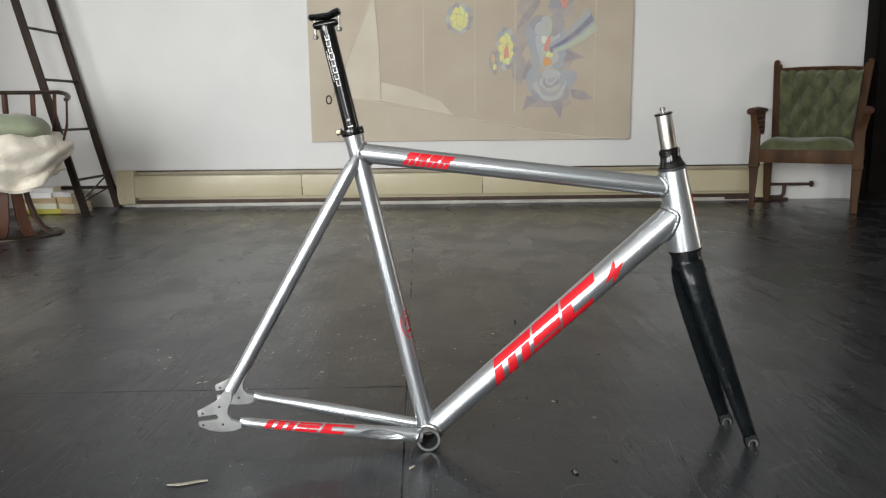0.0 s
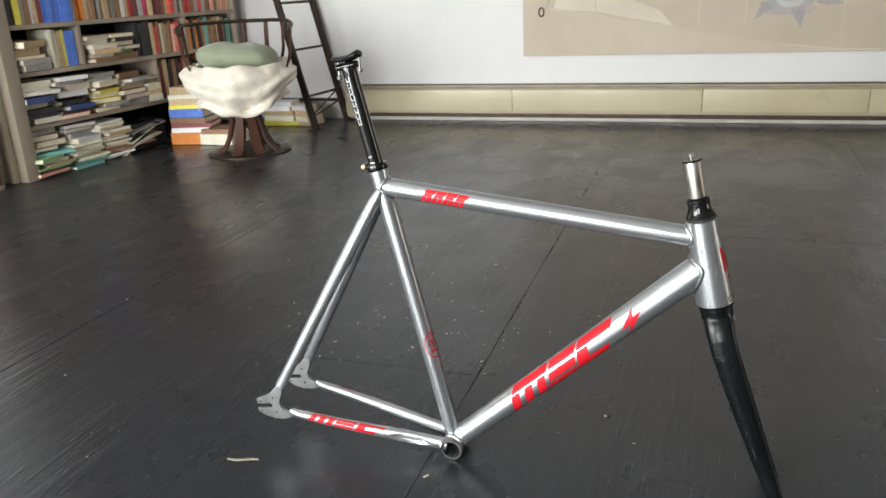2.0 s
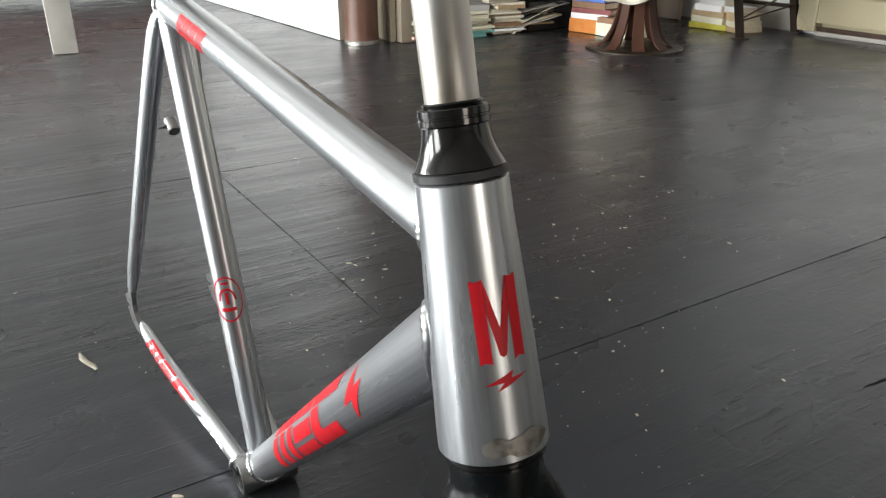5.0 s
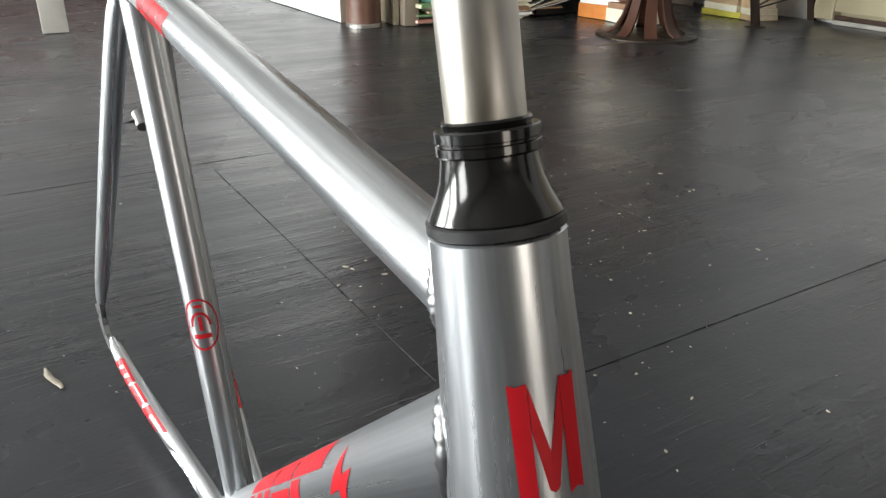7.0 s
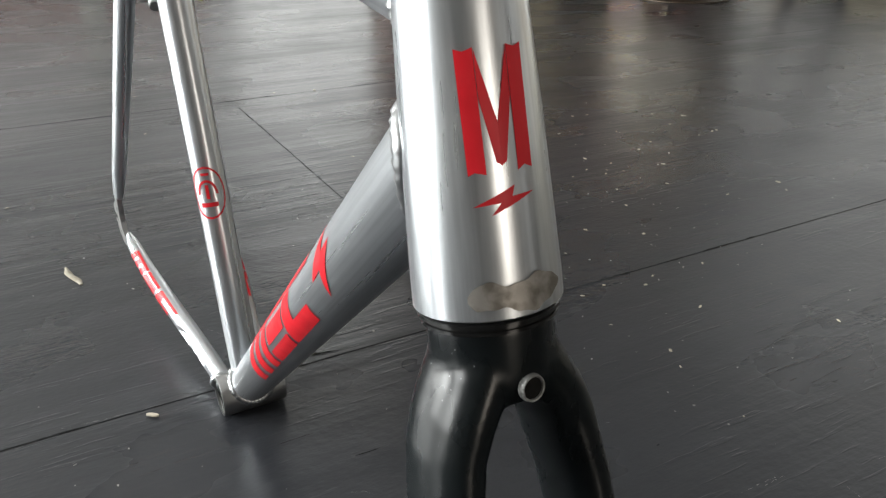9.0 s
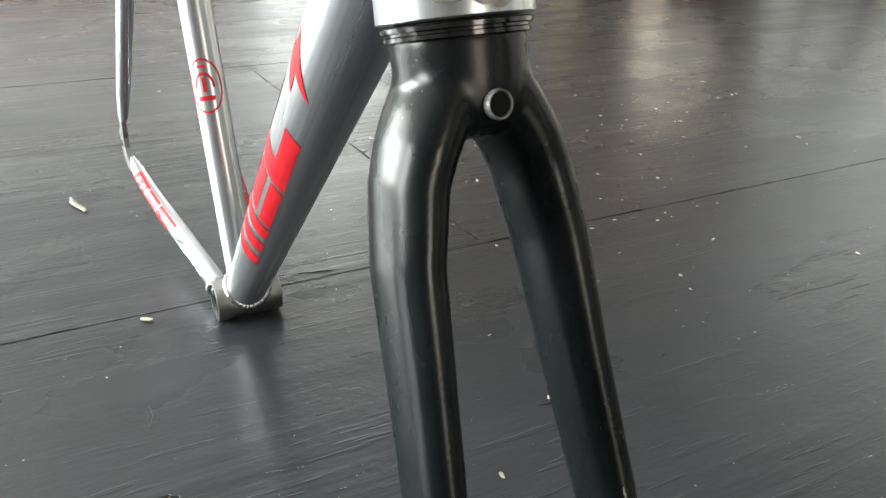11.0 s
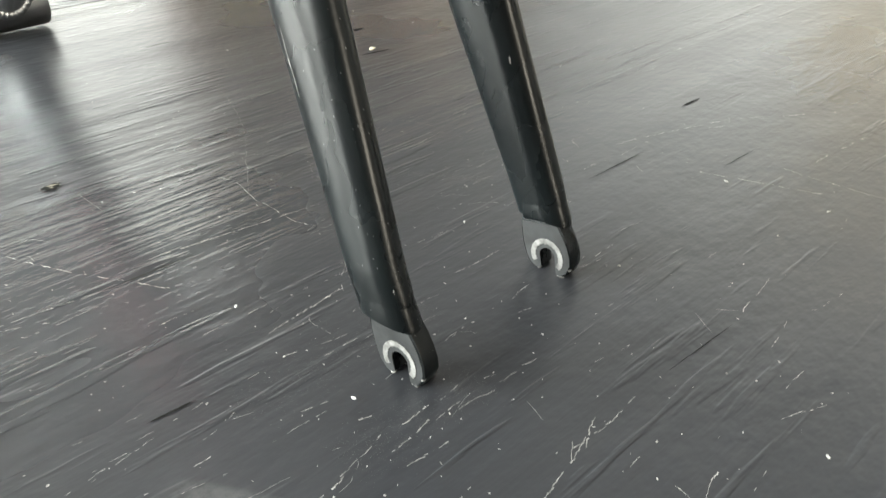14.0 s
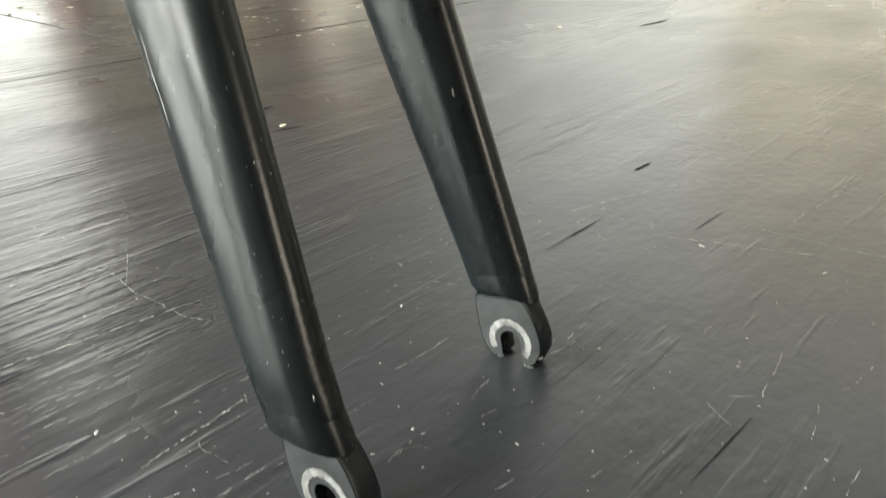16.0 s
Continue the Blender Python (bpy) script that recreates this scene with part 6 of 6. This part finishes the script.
def bits(name, spots, material, label, size, flat_=0.4):
    b = bmesh.new()
    for x, y, k, spread in spots:
        for _ in range(k):
            px, py = G.gauss(x, spread), G.gauss(y, spread)
            s = size * G.uniform(0.4, 1.4)
            m = pose(px, py, s * flat_ * 0.5, 0, 0, G.uniform(0, 360)) @ Matrix.Diagonal((s * G.uniform(0.6, 1.6), s * G.uniform(0.35, 0.8), s * flat_, 1))
            made = bmesh.ops.create_icosphere(b, subdivisions=1, radius=0.5, matrix=m)
            for v in made["verts"]:
                v.co += Vector((G.uniform(-1, 1), G.uniform(-1, 1), 0)) * s * 0.10
    return tagged(part(name, b, material, angle=20), label, "debris", kind="stuff")


bits("wood_crumbs", [(-0.50, 2.12, 30, 0.20), (-0.30, 1.97, 18, 0.18), (-0.72, 2.36, 14, 0.22), (-0.45, 1.78, 12, 0.12), (-0.12, 1.88, 12, 0.14), (0.15, 1.75, 5, 0.15), (-1.0, 1.9, 12, 0.35), (-0.9, 1.2, 6, 0.3)], TAN, "pale wood crumbs scattered on the floor", 0.0074, 0.22)
bits("paint_flecks", [(-0.1, 1.25, 24, 0.25), (0.0, 1.6, 30, 0.5), (-0.5, 2.1, 110, 0.25), (-0.2, 1.9, 60, 0.2), (-0.7, 2.4, 50, 0.25), (-0.6, 1.6, 30, 0.6), (1.1, 1.9, 24, 0.35), (1.5, 2.1, 30, 0.25)], PALE_DUST, "tiny pale paint flecks and dust on the floor", 0.0027, 0.25)


def splinter(x, y, length, width, turn, material, name="wood_splinter", label="pale wood splinter lying on the dark floor"):
    b = bmesh.new()
    n = 9
    thick = min(0.0013, width * 0.8)
    pts = [(length * (i / (n - 1) - 0.5), 0.03 * length * math.sin(i * 0.8 + x * 9), thick * 1.2) for i in range(n)]
    sweep(b, pts, [(width * (0.25 + 0.75 * math.sin(math.pi * (0.08 + 0.84 * i / (n - 1)))) * (0.8 + 0.4 * G.random()), thick) for i in range(n)], side=(0, 1, 0), n=8)
    ob = tagged(part(name, b, material), label, "debris")
    ob.matrix_world = pose(x, y, 0.0005, 0, 0, turn)


splinter(-0.432, 1.2015, 0.067, 0.0050, 16.5, TAN)
splinter(-0.050, 1.272, 0.014, 0.0035, 60, TAN)
for x, y, size in ((0.582, 1.348, 0.0020), (0.670, 1.360, 0.0010), (0.506, 1.472, 0.0016), (0.496, 1.340, 0.0018)):
    splinter(x, y, size, size * 0.3, 40 + 900 * x, WHITE_INK, "paint_chip", "tiny white paint chip lying on the dark floor")
splinter(-3.14, 1.785, 0.085, 0.010, 35, LEAFY, "leaf", "small yellow-green leaf lying on the floor")


# scratches and scuffs: thin worn lines in the floor paint, each a broken ribbon
def ribbon(b, x, y, ln, turn, width, wiggle, keep=0.62, curl=0.0):
    n = max(5, int(ln / 0.0016))
    a, k1, k2, k3 = radians(turn), G.uniform(0, 6), G.uniform(0, 6), G.uniform(0, 6)
    heading, px, py = a - curl * 0.5, 0.0, 0.0
    pts = []
    for i in range(n + 1):
        pts.append((px, py))
        u = i / n
        h = heading + curl * u + (wiggle / ln) * 6 * (math.cos(5 * u + k1) + 0.7 * math.cos(13 * u + k2))
        px, py = px + math.cos(h) * ln / n, py + math.sin(h) * ln / n
    mx, my = pts[n // 2]
    pts = [(x + p - mx, y + q - my) for p, q in pts]
    on = False
    for i in range(n):
        on = math.sin(0.9 * i + k3) + math.sin(0.37 * i + k1) + G.uniform(-1, 1) > 2.0 - 4.0 * keep
        if not on:
            continue
        (x0, y0), (x1, y1) = pts[i], pts[i + 1]
        d = math.hypot(x1 - x0, y1 - y0) or 1
        nx, ny = -(y1 - y0) / d, (x1 - x0) / d
        w0, w1, o = width * G.uniform(0.09, 0.40), width * G.uniform(0.09, 0.40), G.gauss(0, width * 0.25)
        z = 0.0005
        b.faces.new([b.verts.new(p) for p in ((x0 + nx * (o - w0), y0 + ny * (o - w0), z), (x1 + nx * (o - w1), y1 + ny * (o - w1), z), (x1 + nx * (o + w1), y1 + ny * (o + w1), z), (x0 + nx * (o + w0), y0 + ny * (o + w0), z))])


def dusting(b, x, y, ln, turn, spread, count):
    """A broad faint scuff: many tiny flecks in a band."""
    a = radians(turn)
    for _ in range(count):
        u, v = G.uniform(-0.5, 0.5) * ln, G.gauss(0, spread * 0.5)
        px, py = x + math.cos(a) * u - math.sin(a) * v, y + math.sin(a) * u + math.cos(a) * v
        q, l2, w2 = a + G.gauss(0, 0.4), G.uniform(0.0001, 0.00035), G.uniform(0.00005, 0.0001)
        c, s2, z = math.cos(q), math.sin(q), G.uniform(0.0002, 0.0004)
        b.faces.new([b.verts.new((px + c * l2 * f - s2 * w2 * g, py + s2 * l2 * f + c * w2 * g, z)) for f, g in ((-1, 0), (0, -1), (1, 0), (0, 1))])


bm, faint = bmesh.new(), bmesh.new()
ALONG = 94
# fine dashes along the grain, thickest where the fork stands
for _ in range(120):
    ribbon(bm, G.gauss(0.55, 0.14), G.gauss(1.38, 0.14), G.uniform(0.006, 0.035), ALONG + G.gauss(0, 9), G.uniform(0.0003, 0.0006), 0.0003, 0.5)
for _ in range(45):
    ribbon(bm, G.gauss(0.50, 0.22), G.gauss(1.42, 0.2), G.uniform(0.008, 0.035), G.uniform(0, 180), G.uniform(0.0002, 0.0005), G.uniform(0.0005, 0.002), 0.6, G.uniform(-1.5, 1.5))
for _ in range(60):
    ribbon(bm, G.uniform(-2.2, 2.2), G.uniform(1.1, 3.6), G.uniform(0.04, 0.2), G.uniform(0, 180), G.uniform(0.0004, 0.0010), G.uniform(0.0, 0.006), 0.6, G.uniform(-0.6, 0.6))
for _ in range(160):
    ribbon(bm, G.uniform(-1.6, 1.6), G.uniform(0.9, 2.8), G.uniform(0.01, 0.07), ALONG + G.gauss(0, 6), G.uniform(0.0004, 0.0012), 0.0004, 0.5)
for _ in range(40):
    ribbon(bm, G.gauss(1.35, 0.18), G.gauss(2.25, 0.18), G.uniform(0.03, 0.10), 15 + G.gauss(0, 25), G.uniform(0.0006, 0.0016), 0.003, 0.6)
# the longer scratches: x, y, length, direction, width, waviness, curl
for x, y, ln, turn, w, wig, curl in ((0.656, 1.416, 0.034, 94, 0.0013, 0.0006, 0.2), (0.661, 1.387, 0.030, 109, 0.0015, 0.0006, 0.2), (0.667, 1.361, 0.016, 101, 0.0014, 0.0006, 0.2), (0.654, 1.407, 0.016, 120, 0.0012, 0.0006, 0.0), (0.657, 1.394, 0.008, 130, 0.0012, 0.0002, 0.0),
                                     (0.697, 1.410, 0.010, 169, 0.0009, 0.0002, 0.2), (0.692, 1.385, 0.021, 95, 0.0016, 0.0006, 0.2), (0.646, 1.534, 0.030, 102, 0.0009, 0.0006, 0.0), (0.645, 1.515, 0.012, 48, 0.0007, 0.0002, 0.0), (0.604, 1.379, 0.010, 101, 0.0012, 0.0002, 0.0),
                                     (0.613, 1.385, 0.016, 86, 0.0012, 0.0006, 0.0), (0.611, 1.373, 0.012, 99, 0.0012, 0.0002, 0.0), (0.605, 1.361, 0.014, 94, 0.0016, 0.0006, 0.0), (0.613, 1.353, 0.020, 99, 0.0015, 0.0006, 0.0), (0.624, 1.353, 0.017, 90, 0.0013, 0.0006, 0.0),
                                     (0.593, 1.343, 0.008, 83, 0.0018, 0.0002, 0.0), (0.519, 1.363, 0.038, 102, 0.0016, 0.0006, 0.0), (0.612, 1.403, 0.010, 90, 0.0012, 0.0002, 0.0), (0.611, 1.417, 0.007, 82, 0.0012, 0.0002, 0.0), (0.698, 1.421, 0.015, 113, 0.0012, 0.0006, 0.0),
                                     (0.642, 1.497, 0.013, 157, 0.0006, 0.0006, 0.0), (0.609, 1.333, 0.021, 109, 0.0011, 0.0006, 0.0), (0.615, 1.315, 0.018, 106, 0.0016, 0.0006, 0.0), (0.647, 1.345, 0.018, 99, 0.0014, 0.0006, 0.0), (0.540, 1.453, 0.028, 92, 0.0008, 0.0006, 0.0),
                                     (0.634, 1.399, 0.010, 169, 0.0005, 0.0002, 0.0), (0.700, 1.479, 0.019, 72, 0.0008, 0.0006, 0.0), (0.372, 1.442, 0.070, 55, 0.0009, 0.0008, 0.7), (0.377, 1.408, 0.045, 158, 0.0005, 0.001, 0.3), (0.263, 1.177, 0.036, 25, 0.0004, 0.001, 1.2),
                                     (0.317, 1.21, 0.050, 18, 0.0005, 0.001, -1.2), (0.411, 1.498, 0.074, 97, 0.0010, 0.002, 0), (0.365, 1.521, 0.064, 50, 0.0006, 0.001, -1.3), (0.126, 1.261, 0.034, 173, 0.0004, 0.0005, 0.8), (0.355, 1.322, 0.059, 7, 0.0003, 0.0003, 0),
                                     (0.583, 1.637, 0.062, 26, 0.0012, 0.0003, 0), (0.434, 1.376, 0.081, 86, 0.0012, 0.0002, 0), (0.302, 1.442, 0.124, 161, 0.0004, 0.001, 0.5), (0.441, 1.246, 0.083, 88, 0.0010, 0.0003, 0), (-0.624, 2.343, 0.20, 8, 0.0016, 0.001, 0),
                                     (0.617, 1.67, 0.06, 10, 0.0010, 0.001, 0)):
    ribbon(bm, x, y, ln * 1.15, turn, w * 0.62, wig * 0.6, 0.78, curl)
for x, y, ln, turn, w, k in ((0.445, 1.489, 0.080, 43, 0.003, 350), (0.467, 1.508, 0.127, 45, 0.004, 500), (0.555, 1.361, 0.10, 94, 0.012, 500), (0.605, 1.361, 0.07, 94, 0.012, 400)):
    dusting(faint, x, y, ln, turn, w * 1.3, k * 3)
tagged(part("rubbed_scuffs", faint, FAINT, angle=80), "broad faint scuffs rubbed into the dark floor paint", "scuffs", kind="stuff")
tagged(part("floor_scratches", bm, SCRATCH, angle=80), "thin pale scratches and scuffs in the dark floor paint", "scratches", kind="stuff")


def lens(b, x, y, ln, width, turn, z=0.0004):
    """A long ragged sliver, flat on the floor."""
    a = radians(turn)
    top, low = [], []
    for i in range(13):
        u = i / 12
        h = width * 0.5 * math.sin(math.pi * u) ** 0.7
        top.append((ln * (u - 0.5), h * G.uniform(0.5, 1.1)))
        low.append((ln * (u - 0.5), -h * G.uniform(0.5, 1.1)))
    b.faces.new([b.verts.new((x + math.cos(a) * p - math.sin(a) * q, y + math.sin(a) * p + math.cos(a) * q, z)) for p, q in low + top[-2:0:-1]])


# open checks in the face veneer
bm = bmesh.new()
for x, y, ln, w, turn in ((-0.096, 1.467, 0.065, 0.0045, 82), (0.241, 1.6, 0.029, 0.0035, 86), (0.177, 1.625, 0.016, 0.003, 92), (0.179, 2.245, 0.07, 0.006, 89), (0.482, 1.712, 0.024, 0.0025, 92), 
                          (0.514, 1.591, 0.057, 0.0012, 93), (-0.076, 1.315, 0.02, 0.0012, 75), (0.05, 1.402, 0.04, 0.0012, 94), (0.1, 1.464, 0.03, 0.0014, 92), (0.542, 1.289, 0.02, 0.0016, 90), (0.442, 1.322, 0.05, 0.0010, 93)):
    lens(bm, x, y, ln, w, turn)
for _ in range(10):
    lens(bm, G.uniform(-1.2, 1.2), G.uniform(1.15, 2.6), G.uniform(0.015, 0.05), G.uniform(0.0005, 0.0012), ALONG + G.gauss(0, 3))
# dirt and broken edges along the sheet joints
for i in (-2, -1, 0, 1):
    for _ in range(26):
        p = TURN_M @ Vector((i * SW_ + G.gauss(0, 0.0008), G.uniform(-1.0, 2.6), 0))
        lens(bm, p.x, p.y, G.uniform(0.015, 0.09), G.uniform(0.0018, 0.0050), 94.3 + G.gauss(0, 0.6))
for i, j in ((-1, 0), (0, 0), (-1, 1), (0, -1), (1, 0)):
    for _ in range(10):
        p = TURN_M @ Vector((i * SW_ + G.uniform(0.03, SW_ - 0.03), j * SL_ + (0.0 if i % 2 else SL_ / 2) + G.gauss(0, 0.0006), 0))
        lens(bm, p.x, p.y, G.uniform(0.01, 0.05), G.uniform(0.0012, 0.0030), 4.3 + G.gauss(0, 1))
tagged(part("veneer_checks", bm, CRACK, angle=80), "short dark cracks along the grain of the painted plywood", "cracks", kind="stuff")

# two small gouges where a knot broke out
for x, y, a, b_, turn in ((0.239, 1.262, 0.0150, 0.0062, 96), (0.317, 1.31, 0.0056, 0.0042, 100)):
    bm = bmesh.new()
    edge = []
    for k in range(28):
        q = 2 * math.pi * k / 28
        r = 1 + 0.14 * math.sin(3 * q + x * 40) + 0.08 * math.sin(7 * q) + G.uniform(-0.05, 0.05)
        edge.append((a * r * math.cos(q), b_ * r * math.sin(q)))
    bm.faces.new([bm.verts.new((p, q, 0.0005)) for p, q in edge])
    hole = tagged(part("knot_hole", bm, CRACK), "small broken-out knot hole in the painted floor", "hole")
    hole.matrix_world = pose(x, y, 0, 0, 0, turn)
    bm = bmesh.new()
    for _ in range(max(2, int(a * 1100))):
        u = G.uniform(-0.25, 0.65)
        lens(bm, u * a, G.uniform(-0.65, 0.45) * b_ * (1 - u * u), G.uniform(0.4, 0.8) * a, G.uniform(0.2, 0.45) * b_, G.gauss(0, 14), 0.0008 + G.uniform(0, 0.0004))
    part("torn_fibre", bm, TORN, hole)
    bm = bmesh.new()
    for k in range(28):
        if math.sin(k * 1.9 + x * 30) > 0.55:
            (x0, y0), (x1, y1) = edge[k], edge[(k + 1) % 28]
            bm.faces.new([bm.verts.new((p * f, q * f, 0.0006)) for p, q, f in ((x0, y0, 0.99), (x1, y1, 0.99), (x1, y1, 1.03), (x0, y0, 1.03))])
    part("chipped_rim", bm, PALE_DUST, hole)

# loose curled threads
def thread(knots, label):
    pts, k = [], len(knots)
    for i in range(k - 1):
        p0, p1, p2, p3 = (knots[max(0, min(k - 1, i + j))] for j in (-1, 0, 1, 2))
        for s in range(5):
            u = s / 5
            pts.append(Vector([0.5 * (2 * b1 + (c1 - a1) * u + (2 * a1 - 5 * b1 + 4 * c1 - d1) * u * u + (3 * b1 - a1 - 3 * c1 + d1) * u ** 3) for a1, b1, c1, d1 in zip(p0, p1, p2, p3)] + [0.0004]))
    pts.append(Vector((*knots[-1], 0.0004)))
    b = bmesh.new()
    sweep(b, pts, [0.0001] * len(pts), n=5)
    tagged(part("thread", b, SCRATCH), label, "thread", group="threads on the floor")


thread([(0.208, 1.163), (0.206, 1.177), (0.211, 1.195), (0.221, 1.208), (0.235, 1.216), (0.253, 1.219), (0.267, 1.218)], "long thin pale thread curled on the dark floor")
thread([(0.687, 1.343), (0.684, 1.355), (0.681, 1.362), (0.68, 1.368), (0.682, 1.371), (0.684, 1.365), (0.684, 1.359)], "tiny pale thread looped on the dark floor")
thread([(0.698, 1.364), (0.701, 1.36), (0.704, 1.358), (0.706, 1.36), (0.705, 1.365), (0.703, 1.37)], "tiny pale thread bent like a hook on the floor")
thread([(0.109, 1.263), (0.126, 1.265), (0.144, 1.259)], "tiny pale thread lying on the dark floor")

# fine dust and grit round the foot of the fork
bits("dust_specks", [(0.45, 1.35, 80, 0.28), (0.60, 1.40, 50, 0.12), (0.52, 1.38, 120, 0.14), (0.62, 1.38, 120, 0.08), (0.30, 1.35, 90, 0.15), (0.45, 1.6, 60, 0.15)], PALE_DUST, "fine pale grit and dust on the floor paint", 0.0009, 0.2)
